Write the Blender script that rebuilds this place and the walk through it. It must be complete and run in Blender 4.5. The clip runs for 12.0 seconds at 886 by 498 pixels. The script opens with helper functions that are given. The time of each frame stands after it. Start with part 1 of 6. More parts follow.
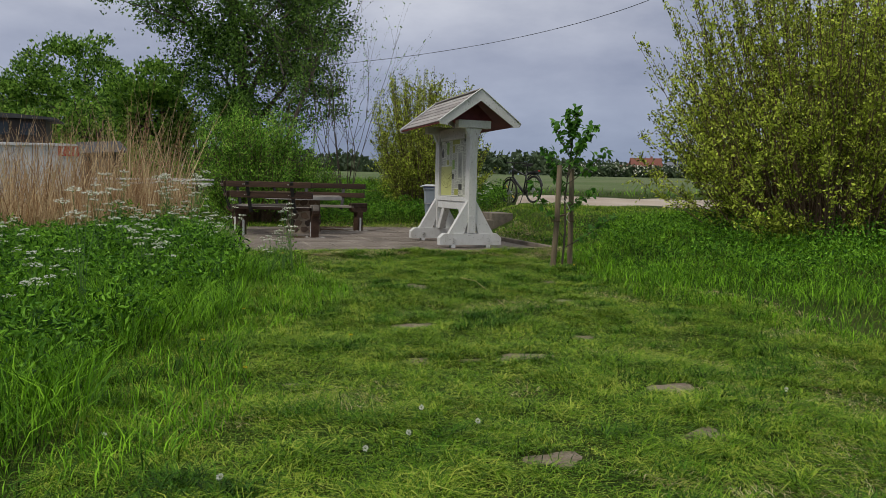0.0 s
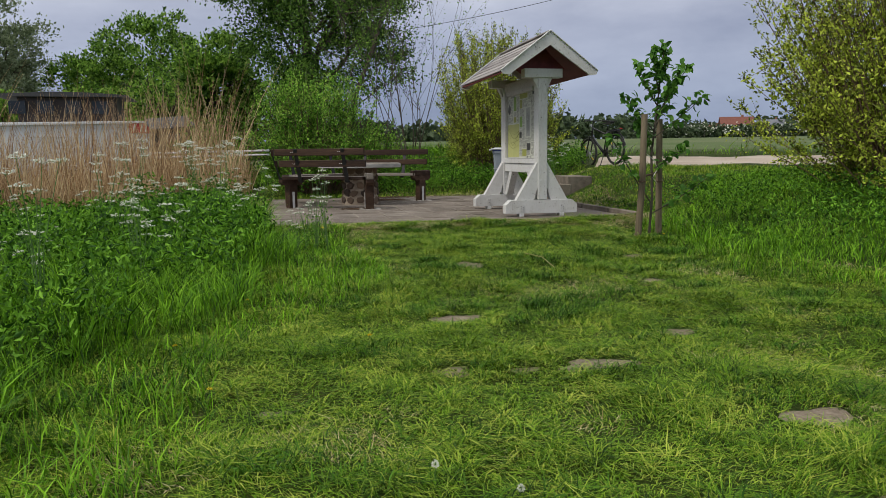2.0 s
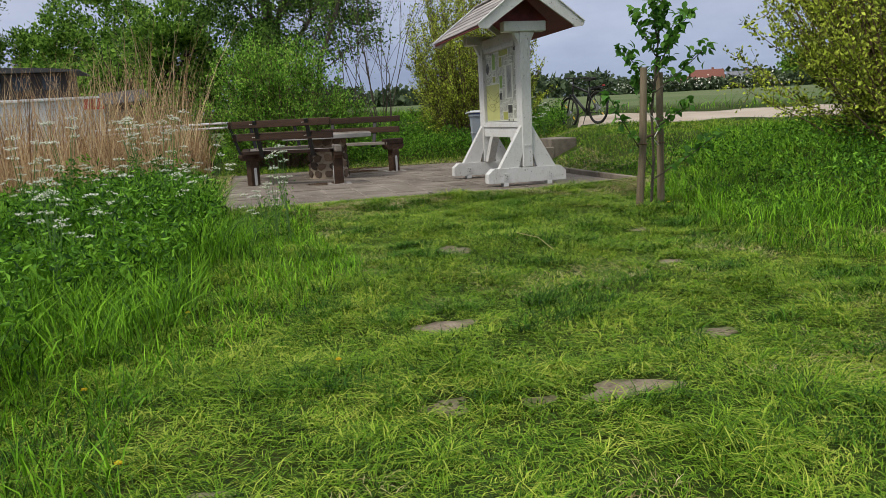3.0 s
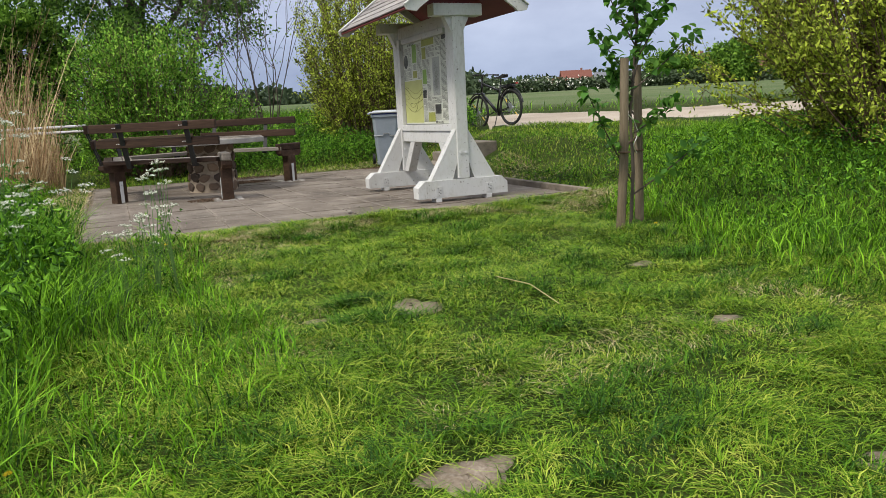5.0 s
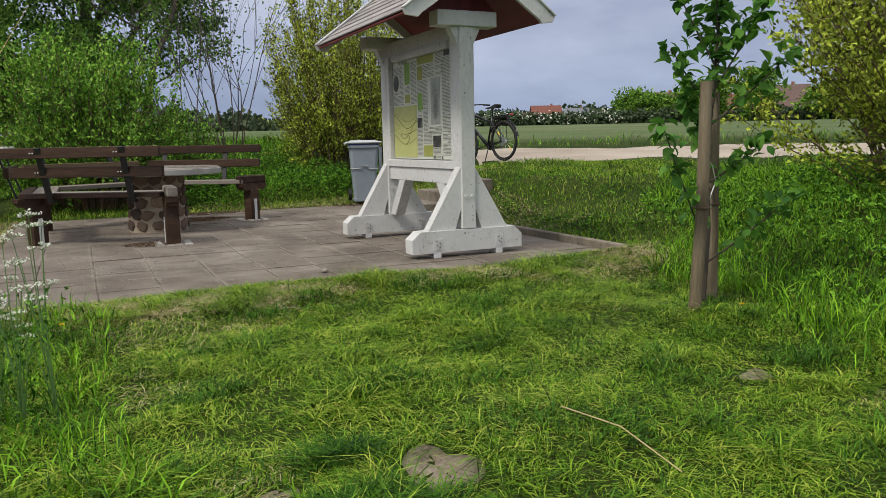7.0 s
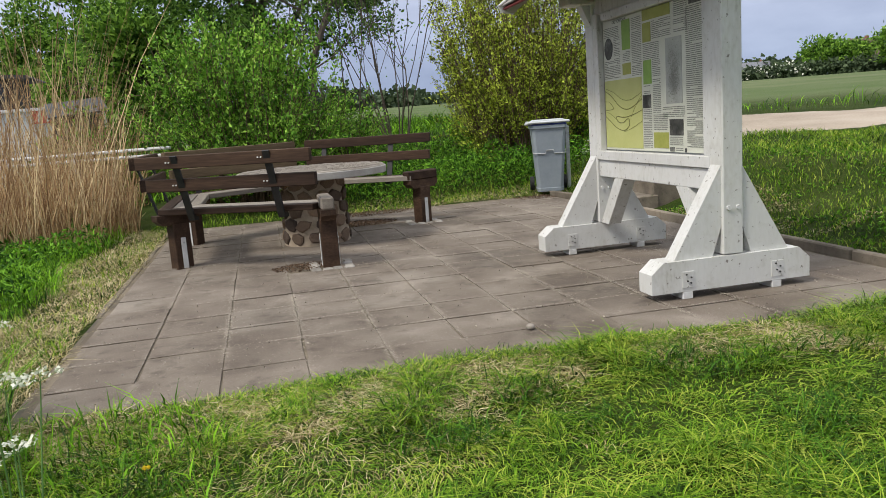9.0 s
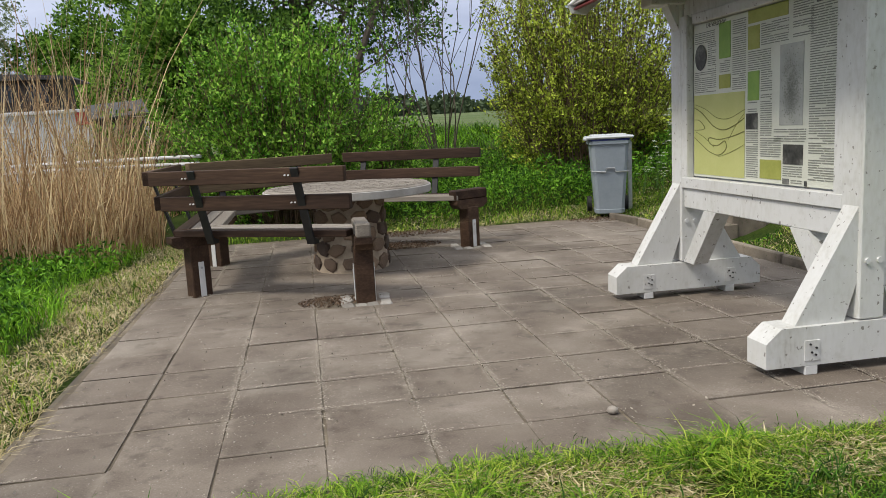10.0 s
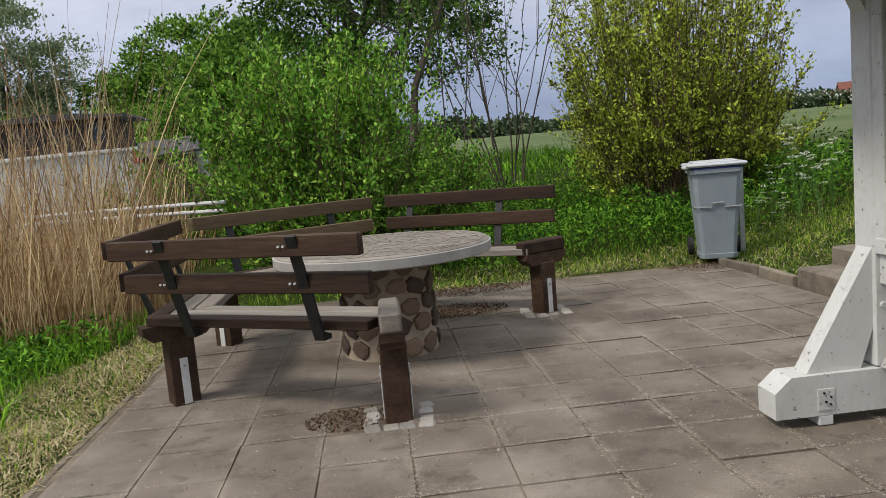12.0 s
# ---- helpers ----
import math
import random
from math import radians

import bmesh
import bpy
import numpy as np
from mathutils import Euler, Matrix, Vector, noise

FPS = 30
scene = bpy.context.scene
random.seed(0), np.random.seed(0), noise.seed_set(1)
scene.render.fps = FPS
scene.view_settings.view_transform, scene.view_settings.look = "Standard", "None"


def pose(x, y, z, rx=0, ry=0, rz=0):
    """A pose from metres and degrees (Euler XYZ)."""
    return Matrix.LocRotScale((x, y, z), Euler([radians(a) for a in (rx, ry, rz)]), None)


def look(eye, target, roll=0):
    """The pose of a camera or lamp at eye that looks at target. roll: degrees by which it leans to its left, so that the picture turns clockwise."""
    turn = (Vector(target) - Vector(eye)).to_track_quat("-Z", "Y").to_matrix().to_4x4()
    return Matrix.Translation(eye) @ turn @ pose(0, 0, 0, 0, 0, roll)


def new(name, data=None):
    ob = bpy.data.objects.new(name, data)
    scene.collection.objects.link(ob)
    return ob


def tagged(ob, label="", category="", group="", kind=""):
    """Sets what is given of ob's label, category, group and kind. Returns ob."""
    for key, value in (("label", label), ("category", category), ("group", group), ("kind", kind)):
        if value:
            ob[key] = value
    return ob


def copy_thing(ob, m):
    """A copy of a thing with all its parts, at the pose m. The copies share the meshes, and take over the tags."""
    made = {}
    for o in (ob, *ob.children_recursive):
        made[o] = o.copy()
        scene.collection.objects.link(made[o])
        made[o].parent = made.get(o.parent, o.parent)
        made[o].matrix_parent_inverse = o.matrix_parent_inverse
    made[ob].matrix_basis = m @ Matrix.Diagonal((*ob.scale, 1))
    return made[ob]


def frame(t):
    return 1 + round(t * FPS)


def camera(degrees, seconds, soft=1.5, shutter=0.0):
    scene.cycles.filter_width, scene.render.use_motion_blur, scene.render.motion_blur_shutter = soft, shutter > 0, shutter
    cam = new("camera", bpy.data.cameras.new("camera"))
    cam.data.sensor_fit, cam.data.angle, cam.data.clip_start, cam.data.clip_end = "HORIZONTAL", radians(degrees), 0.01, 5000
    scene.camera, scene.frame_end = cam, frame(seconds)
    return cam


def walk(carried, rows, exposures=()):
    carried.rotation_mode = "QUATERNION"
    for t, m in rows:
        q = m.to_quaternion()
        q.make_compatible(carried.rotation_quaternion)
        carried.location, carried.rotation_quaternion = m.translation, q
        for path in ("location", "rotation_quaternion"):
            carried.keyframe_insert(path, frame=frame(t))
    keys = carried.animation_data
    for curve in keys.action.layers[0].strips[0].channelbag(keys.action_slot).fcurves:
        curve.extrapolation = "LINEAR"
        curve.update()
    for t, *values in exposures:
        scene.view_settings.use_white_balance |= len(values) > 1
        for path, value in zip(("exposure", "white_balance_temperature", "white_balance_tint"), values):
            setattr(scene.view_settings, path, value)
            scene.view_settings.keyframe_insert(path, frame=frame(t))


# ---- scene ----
cam = camera(59.7, 12.0, soft=0.7)
PATH = [
    (0, (-1.698, -12.87, 0.929), (-1.083, -10.973, 0.772), 1.3),
    (0.5, (-1.542, -12.52, 0.903), (-1.142, -10.561, 0.839), 0.3),
    (1, (-1.408, -12.165, 0.842), (-1.024, -10.215, 0.612), -0.8),
    (1.5, (-1.216, -11.913, 0.818), (-0.833, -9.967, 0.558), -0.6),
    (2, (-1.049, -11.562, 0.832), (-0.642, -9.618, 0.594), -0.6),
    (2.5, (-0.971, -11.114, 0.86), (-0.534, -9.182, 0.583), -1.6),
    (3, (-0.88, -10.615, 0.866), (-0.419, -8.697, 0.535), -2.8),
    (3.2, (-0.875, -10.461, 0.885), (-0.332, -8.565, 0.552), -3.0),
    (4.8, (-0.929, -9.031, 0.934), (-0.16, -7.221, 0.57), -2.8),
    (5, (-0.878, -8.829, 0.918), (-0.122, -7.01, 0.57), -2.9),
    (5.5, (-0.791, -8.385, 0.939), (-0.066, -6.549, 0.619), -3.0),
    (6, (-0.688, -7.997, 0.97), (0.095, -6.185, 0.65), -2.6),
    (6.5, (-0.489, -7.563, 0.946), (0.351, -5.771, 0.655), -1.9),
    (7, (-0.463, -7.174, 0.946), (0.379, -5.38, 0.673), -1.2),
    (7.5, (-0.425, -6.708, 0.967), (0.411, -4.914, 0.677), -1.8),
    (7.7, (-0.379, -6.547, 0.964), (0.374, -4.718, 0.666), -2.5),
    (9.3, (-0.083, -5.073, 1.146), (0.33, -3.145, 0.81), -3.6),
    (9.5, (-0.064, -4.908, 1.156), (0.33, -2.977, 0.816), -3.1),
    (10, (0.002, -4.468, 1.182), (0.338, -2.521, 0.874), -3.0),
    (10.5, (0.133, -4.02, 1.204), (0.442, -2.065, 0.921), -3.5),
    (11, (0.177, -3.603, 1.234), (0.493, -1.646, 0.97), -3.9),
    (11.5, (0.26, -3.193, 1.236), (0.53, -1.226, 0.993), -4.8),
    (12, (0.354, -2.831, 1.286), (0.511, -0.852, 1.047), -5.0),
]
EXPOSURES = [(0, -0.42), (0.5, -0.95), (0.8, -0.6), (1.0, -0.2), (1.5, 0.0), (2.0, -0.22), (2.5, -0.15), (3.0, 0.0), (5.0, 0.26), (5.5, 0.25), (6.0, 0.06), (6.5, 0.29), (7.0, 0.0), (7.5, 0.0), (9.5, 0.3), (10, 0.22), (11, 0.08), (12, 0.02)]
walk(cam, [(t, look(eye, target, roll)) for t, eye, target, roll in PATH], EXPOSURES)

# ---- light ----
world = bpy.data.worlds.new("overcast_sky")
scene.world = world
world.use_nodes = True
wn, wl = world.node_tree.nodes, world.node_tree.links
wn.clear()
w_out = wn.new("ShaderNodeOutputWorld")
w_bg = wn.new("ShaderNodeBackground")
w_sky = wn.new("ShaderNodeTexSky")
w_sky.sky_type = "NISHITA"
w_sky.sun_disc = False
w_sky.sun_elevation = radians(52)
w_sky.sun_rotation = radians(249)
w_scale = wn.new("ShaderNodeVectorMath")
w_scale.operation = "SCALE"
w_scale.inputs[3].default_value = 0.045
w_co = wn.new("ShaderNodeTexCoord")
w_sep = wn.new("ShaderNodeSeparateXYZ")
w_map = wn.new("ShaderNodeMapping")
w_map.inputs["Scale"].default_value = (1.0, 1.0, 2.6)
w_noise = wn.new("ShaderNodeTexNoise")
w_noise.inputs["Scale"].default_value = 2.3
w_noise.inputs["Detail"].default_value = 7
w_noise.inputs["Roughness"].default_value = 0.55
w_grad = wn.new("ShaderNodeValToRGB")          # height above the horizon: slate blue cloud low down, bright overhead
els = w_grad.color_ramp.elements
els[0].position, els[0].color = 0.0, (0.26, 0.33, 0.50, 1)
els[1].position, els[1].color = 0.85, (0.95, 0.98, 1.05, 1)
e = els.new(0.16)
e.color = (0.44, 0.485, 0.63, 1)
e = els.new(0.27)
e.color = (0.70, 0.73, 0.83, 1)
e = els.new(0.42)
e.color = (0.74, 0.77, 0.86, 1)
w_cl = wn.new("ShaderNodeValToRGB")
w_cl.color_ramp.elements[0].position, w_cl.color_ramp.elements[0].color = 0.32, (0.74, 0.77, 0.86, 1)
w_cl.color_ramp.elements[1].position, w_cl.color_ramp.elements[1].color = 0.64, (1.58, 1.54, 1.46, 1)
w_mul = wn.new("ShaderNodeMix")
w_mul.data_type, w_mul.blend_type = "RGBA", "MULTIPLY"
w_mul.inputs["Factor"].default_value = 1.0
w_mix = wn.new("ShaderNodeMix")
w_mix.data_type = "RGBA"
w_mix.inputs["Factor"].default_value = 0.85
wl.new(w_co.outputs["Generated"], w_sep.inputs[0])
wl.new(w_co.outputs["Generated"], w_map.inputs["Vector"])
wl.new(w_map.outputs[0], w_noise.inputs["Vector"])
wl.new(w_sep.outputs["Z"], w_grad.inputs[0])
wl.new(w_noise.outputs["Fac"], w_cl.inputs[0])
wl.new(w_grad.outputs[0], w_mul.inputs["A"])
wl.new(w_cl.outputs[0], w_mul.inputs["B"])
wl.new(w_sky.outputs[0], w_scale.inputs[0])
wl.new(w_scale.outputs[0], w_mix.inputs["A"])
wl.new(w_mul.outputs["Result"], w_mix.inputs["B"])
wl.new(w_mix.outputs["Result"], w_bg.inputs["Color"])
w_bg.inputs["Strength"].default_value = 1.0
wl.new(w_bg.outputs[0], w_out.inputs[0])

sun_data = bpy.data.lights.new("sun", "SUN")
sun_data.energy, sun_data.angle, sun_data.color = 2.6, radians(12), (1.0, 0.94, 0.84)
sun = new("sun", sun_data)
sun.matrix_world = look((-13, -4.8, 17.5), (0, 0, 0))


# ---- materials ----
def material(name, colors, scale=8.0, rough=0.8, metal=0.0, bump=0.3, bump_scale=60.0, fine=0.25, stretch=(1, 1, 1),
             island=0.0, per_object=0.0, see_through=0.0, spec=0.4, coords="Object", bump_dist=0.004):
    """Colours laid over each other by two scales of noise, with fine relief; island and per_object: how far single pieces differ."""
    m = bpy.data.materials.new(name)
    m.use_nodes = True
    nt = m.node_tree
    n, l = nt.nodes, nt.links
    bsdf = n["Principled BSDF"]
    co = n.new("ShaderNodeTexCoord")
    mp = n.new("ShaderNodeMapping")
    mp.inputs["Scale"].default_value = stretch
    if coords == "Position":
        l.new(n.new("ShaderNodeNewGeometry").outputs["Position"], mp.inputs["Vector"])
    else:
        l.new(co.outputs[coords], mp.inputs["Vector"])
    big = n.new("ShaderNodeTexNoise")
    big.inputs["Scale"].default_value, big.inputs["Detail"].default_value = scale, 5
    small = n.new("ShaderNodeTexNoise")
    small.inputs["Scale"].default_value, small.inputs["Detail"].default_value = bump_scale, 4
    l.new(mp.outputs[0], big.inputs["Vector"])
    l.new(mp.outputs[0], small.inputs["Vector"])
    mixv = n.new("ShaderNodeMix")
    mixv.inputs["Factor"].default_value = fine
    l.new(big.outputs["Fac"], mixv.inputs["A"])
    l.new(small.outputs["Fac"], mixv.inputs["B"])
    value = mixv.outputs["Result"]
    for amount, node, out in ((island, "ShaderNodeNewGeometry", "Random Per Island"), (per_object, "ShaderNodeObjectInfo", "Random")):
        if amount:
            rnd = n.new(node)
            mx = n.new("ShaderNodeMix")
            mx.inputs["Factor"].default_value = amount
            l.new(value, mx.inputs["A"])
            l.new(rnd.outputs[out], mx.inputs["B"])
            value = mx.outputs["Result"]
    ramp = n.new("ShaderNodeValToRGB")
    el = ramp.color_ramp.elements
    lo, hi = (0.24, 0.76) if island > 0.4 or per_object > 0.4 else (0.3, 0.7)
    for i, c in enumerate(colors):
        pos = lo + (hi - lo) * i / max(1, len(colors) - 1)
        if i < 2:
            el[i].position, el[i].color = pos, (*c, 1)
        else:
            el.new(pos).color = (*c, 1)
    l.new(value, ramp.inputs[0])
    l.new(ramp.outputs[0], bsdf.inputs["Base Color"])
    bsdf.inputs["Roughness"].default_value = rough
    bsdf.inputs["Metallic"].default_value = metal
    bsdf.inputs["Specular IOR Level"].default_value = spec
    if bump:
        b = n.new("ShaderNodeBump")
        b.inputs["Strength"].default_value, b.inputs["Distance"].default_value = bump, bump_dist
        l.new(mixv.outputs["Result"], b.inputs["Height"])
        l.new(b.outputs[0], bsdf.inputs["Normal"])
    if see_through:
        tr = n.new("ShaderNodeBsdfTranslucent")
        l.new(ramp.outputs[0], tr.inputs["Color"])
        ms = n.new("ShaderNodeMixShader")
        ms.inputs[0].default_value = see_through
        l.new(bsdf.outputs[0], ms.inputs[1])
        l.new(tr.outputs[0], ms.inputs[2])
        l.new(ms.outputs[0], n["Material Output"].inputs[0])
    return m


def leafy(name, colors, see_through=0.3, island=0.6, rough=0.6, scale=0.9, spec=0.16):
    return material(name, colors, scale=scale, rough=rough, bump=0, island=island, see_through=see_through, spec=spec, fine=0.1)


M = {
    "lawn": leafy("lawn_grass", [(0.010, 0.032, 0.002), (0.075, 0.180, 0.006), (0.180, 0.330, 0.014), (0.42, 0.48, 0.075)], 0.12, 0.5, scale=2.6),
    "tall_grass": leafy("tall_grass_blades", [(0.012, 0.044, 0.003), (0.100, 0.255, 0.009), (0.265, 0.53, 0.024)], 0.14, 0.55, scale=1.6),
    "dark_tuft": leafy("coarse_dark_grass", [(0.007, 0.028, 0.002), (0.032, 0.105, 0.006), (0.105, 0.25, 0.016)], 0.12, 0.55, scale=2.0),
    "dry": leafy("dry_grass", [(0.16, 0.135, 0.05), (0.42, 0.345, 0.17), (0.66, 0.57, 0.36)], 0.15, 0.6),
    "reed": leafy("dry_reed", [(0.21, 0.120, 0.062), (0.44, 0.295, 0.155), (0.67, 0.53, 0.31)], 0.12, 0.6, rough=0.8, scale=0.5),
    "nettle": leafy("nettle_leaves", [(0.016, 0.060, 0.005), (0.070, 0.19, 0.012), (0.20, 0.42, 0.032)], 0.16, 0.6, scale=2.5),
    "shrub": leafy("bright_shrub_leaves", [(0.035, 0.105, 0.010), (0.15, 0.35, 0.032), (0.40, 0.64, 0.090)], 0.18, 0.4, scale=3.0),
    "hedge": leafy("yellow_green_bush_leaves", [(0.055, 0.072, 0.012), (0.18, 0.23, 0.028), (0.41, 0.50, 0.052), (0.63, 0.73, 0.10)], 0.18, 0.38, scale=3.2),
    "dark_tree": leafy("dark_tree_leaves", [(0.018, 0.050, 0.008), (0.070, 0.155, 0.022), (0.17, 0.31, 0.045)], 0.28, scale=1.2),
    "mid_tree": leafy("green_tree_leaves", [(0.035, 0.085, 0.012), (0.12, 0.25, 0.030), (0.27, 0.45, 0.06)], 0.32, scale=1.2),
    "willow": leafy("grey_willow_leaves", [(0.126, 0.168, 0.084), (0.210, 0.266, 0.140), (0.308, 0.364, 0.210)], 0.3),
    "far": leafy("far_woods_leaves", [(0.041, 0.063, 0.032), (0.063, 0.095, 0.045), (0.090, 0.126, 0.059)], 0.1, scale=0.03),
    "sapling": leafy("sapling_leaves", [(0.04, 0.12, 0.018), (0.08, 0.21, 0.03), (0.16, 0.33, 0.05)], 0.35),
    "blossom": leafy("white_blossom", [(0.62, 0.64, 0.52), (0.8, 0.8, 0.72)], 0.2),
    "yellow": leafy("yellow_petals", [(0.7, 0.5, 0.02), (0.8, 0.62, 0.05)], 0.2),
    "stalk": material("green_stalk", [(0.06, 0.14, 0.03), (0.11, 0.2, 0.05)], 20, 0.7, bump=0),
    "bark": material("dark_bark", [(0.035, 0.028, 0.02), (0.075, 0.06, 0.045), (0.12, 0.10, 0.075)], 9, 0.95, bump=0.8, stretch=(1, 1, 0.25)),
    "twig": material("brown_twigs", [(0.085, 0.056, 0.036), (0.20, 0.13, 0.08)], 14, 0.9, bump=0.3),
    "soil": material("bare_soil", [(0.10, 0.074, 0.052), (0.20, 0.158, 0.115), (0.31, 0.26, 0.20)], 9, 0.98, bump=1.0, bump_scale=60, fine=0.5, bump_dist=0.015),
    "slab": material("grey_concrete_slab", [(0.066, 0.051, 0.040), (0.132, 0.106, 0.084), (0.178, 0.149, 0.120), (0.29, 0.25, 0.21)], 1.9, 0.92,
                     bump=0.55, bump_scale=150, fine=0.30, per_object=0.05, coords="Position"),
    "joint": material("sandy_joint", [(0.05, 0.042, 0.03), (0.13, 0.105, 0.075), (0.25, 0.21, 0.155)], 2.2, 0.98, bump=0.8, bump_scale=150),
    "kerb": material("weathered_kerb_stone", [(0.10, 0.085, 0.065), (0.19, 0.16, 0.125), (0.26, 0.22, 0.17)], 7, 0.95, bump=0.7, bump_scale=90, per_object=0.2),
    "sett": material("pale_granite_sett", [(0.17, 0.155, 0.135), (0.27, 0.25, 0.22), (0.38, 0.36, 0.33)], 12, 0.9, bump=0.5, per_object=0.3),
    "gravel": material("pale_gravel", [(0.25, 0.205, 0.155), (0.36, 0.30, 0.235), (0.44, 0.38, 0.31)], 0.9, 0.97, bump=0.9, bump_scale=28, fine=0.35),
    "bench_wood": material("dark_stained_bench_wood", [(0.016, 0.008, 0.005), (0.036, 0.019, 0.011), (0.064, 0.036, 0.021), (0.13, 0.085, 0.055)], 5, 0.68, spec=0.25,
                           bump=0.5, bump_scale=46, fine=0.4, stretch=(0.16, 2.2, 2.2), per_object=0.12),
    "tan_wood": material("sun_bleached_bench_wood", [(0.07, 0.045, 0.022), (0.14, 0.098, 0.052), (0.24, 0.18, 0.105)], 5, 0.75, bump=0.5, bump_scale=46,
                         fine=0.4, stretch=(0.16, 2.2, 2.2), per_object=0.15),
    "worn_wood": material("worn_grey_wood", [(0.10, 0.085, 0.068), (0.19, 0.165, 0.135), (0.30, 0.27, 0.235)], 6, 0.82, bump=0.6, bump_scale=60,
                          fine=0.4, stretch=(0.2, 2, 2), per_object=0.2),
    "white_paint": material("weathered_white_paint", [(0.31, 0.295, 0.25), (0.52, 0.515, 0.485), (0.57, 0.57, 0.55), (0.595, 0.595, 0.58), (0.61, 0.61, 0.60)], 1.8, 0.6, bump=0.3,
                            bump_scale=34, fine=0.36, stretch=(1.6, 1.6, 0.5), per_object=0.05),
    "red_paint": material("dark_red_soffit_paint", [(0.12, 0.020, 0.020), (0.20, 0.035, 0.032)], 6, 0.6, bump=0.3, stretch=(2, 0.3, 2)),
    "shingle": material("grey_roof_board", [(0.17, 0.155, 0.145), (0.27, 0.25, 0.235), (0.36, 0.34, 0.32)], 7, 0.88, bump=0.5, stretch=(2, 0.3, 1), per_object=0.25),
    "paper": material("map_sheet_paper", [(0.52, 0.53, 0.45), (0.62, 0.63, 0.55)], 2.5, 0.45, bump=0),
    "print_map": material("yellow_green_map_print", [(0.40, 0.415, 0.145), (0.48, 0.49, 0.20)], 5, 0.5, bump=0),
    "print_green": material("green_print", [(0.17, 0.30, 0.06), (0.26, 0.40, 0.09)], 14, 0.5, bump=0),
    "print_olive": material("olive_print", [(0.26, 0.28, 0.06), (0.36, 0.37, 0.10)], 14, 0.5, bump=0),
    "print_pale": material("pale_grey_print", [(0.27, 0.28, 0.26), (0.42, 0.43, 0.39)], 9, 0.5, bump=0),
    "print_dark": material("dark_print", [(0.015, 0.016, 0.015), (0.06, 0.06, 0.055), (0.22, 0.22, 0.2)], 13, 0.5, bump=0),
    "ink": material("text_ink", [(0.17, 0.175, 0.15), (0.24, 0.24, 0.21)], 30, 0.6, bump=0),
    "ink_dark": material("black_ink", [(0.03, 0.028, 0.022), (0.06, 0.055, 0.045)], 30, 0.6, bump=0),
    "map_line": material("brown_map_line", [(0.13, 0.13, 0.035), (0.2, 0.2, 0.06)], 20, 0.6, bump=0),
    "steel": material("galvanised_steel", [(0.35, 0.36, 0.37), (0.58, 0.59, 0.60)], 18, 0.42, 0.85, bump=0.1),
    "zinc_paint": material("pale_metal_strap", [(0.55, 0.55, 0.54), (0.7, 0.7, 0.69)], 10, 0.5, 0.1, bump=0.1),
    "black_steel": material("black_steel", [(0.010, 0.010, 0.011), (0.026, 0.025, 0.024)], 16, 0.5, 0.3, bump=0.15),
    "stone": material("field_stone", [(0.055, 0.038, 0.03), (0.13, 0.09, 0.062), (0.26, 0.18, 0.12)], 9, 0.8, bump=0.7, bump_scale=50, per_object=0.5),
    "mortar": material("pale_mortar", [(0.26, 0.21, 0.155), (0.40, 0.33, 0.25)], 14, 0.97, bump=0.9, bump_scale=90),
    "table_rim": material("pale_table_rim", [(0.27, 0.255, 0.235), (0.40, 0.385, 0.36)], 6, 0.75, bump=0.4),
    "bin_plastic": material("grey_bin_plastic", [(0.20, 0.235, 0.265), (0.27, 0.305, 0.335)], 3, 0.5, bump=0.15, bump_scale=30),
    "bin_lid": material("pale_grey_lid_plastic", [(0.40, 0.42, 0.43), (0.52, 0.54, 0.55)], 4, 0.45, bump=0.1),
    "blue_bag": material("blue_bag_edge", [(0.015, 0.025, 0.12), (0.03, 0.05, 0.2)], 20, 0.4, bump=0.2),
    "stake": material("weathered_round_stake", [(0.08, 0.060, 0.036), (0.165, 0.128, 0.080), (0.25, 0.205, 0.14)], 7, 0.9, bump=0.7, stretch=(2, 2, 0.25)),
    "string": material("white_string", [(0.62, 0.61, 0.55), (0.72, 0.71, 0.66)], 30, 0.8, bump=0),
    "tie": material("brown_tree_tie", [(0.06, 0.035, 0.02), (0.11, 0.065, 0.035)], 20, 0.8, bump=0.2),
    "rubber": material("black_rubber", [(0.010, 0.010, 0.010), (0.022, 0.022, 0.021)], 25, 0.75, bump=0.2),
    "bike_paint": material("black_bicycle_paint", [(0.008, 0.008, 0.009), (0.016, 0.016, 0.018)], 8, 0.3, 0.1, bump=0),
    "reflector": material("yellow_reflector", [(0.75, 0.45, 0.01), (0.8, 0.55, 0.03)], 10, 0.3, bump=0),
    "tile_roof": material("red_tile_roof", [(0.15, 0.055, 0.04), (0.22, 0.085, 0.06)], 2, 0.85, bump=0.4, bump_scale=8),
    "brown_roof": material("brown_tile_roof", [(0.10, 0.062, 0.055), (0.16, 0.10, 0.085)], 2, 0.85, bump=0.4, bump_scale=8),
    "grey_roof": material("grey_tile_roof", [(0.13, 0.14, 0.16), (0.2, 0.21, 0.23)], 2, 0.85, bump=0.4, bump_scale=8),
    "house_white": material("white_render_wall", [(0.60, 0.59, 0.56), (0.72, 0.71, 0.68)], 0.6, 0.9, bump=0.1),
    "house_brick": material("red_brick_wall", [(0.20, 0.09, 0.06), (0.28, 0.13, 0.09)], 1.5, 0.9, bump=0.2),
    "window_glass": material("dark_window_glass", [(0.02, 0.025, 0.03), (0.05, 0.06, 0.07)], 1, 0.12, bump=0),
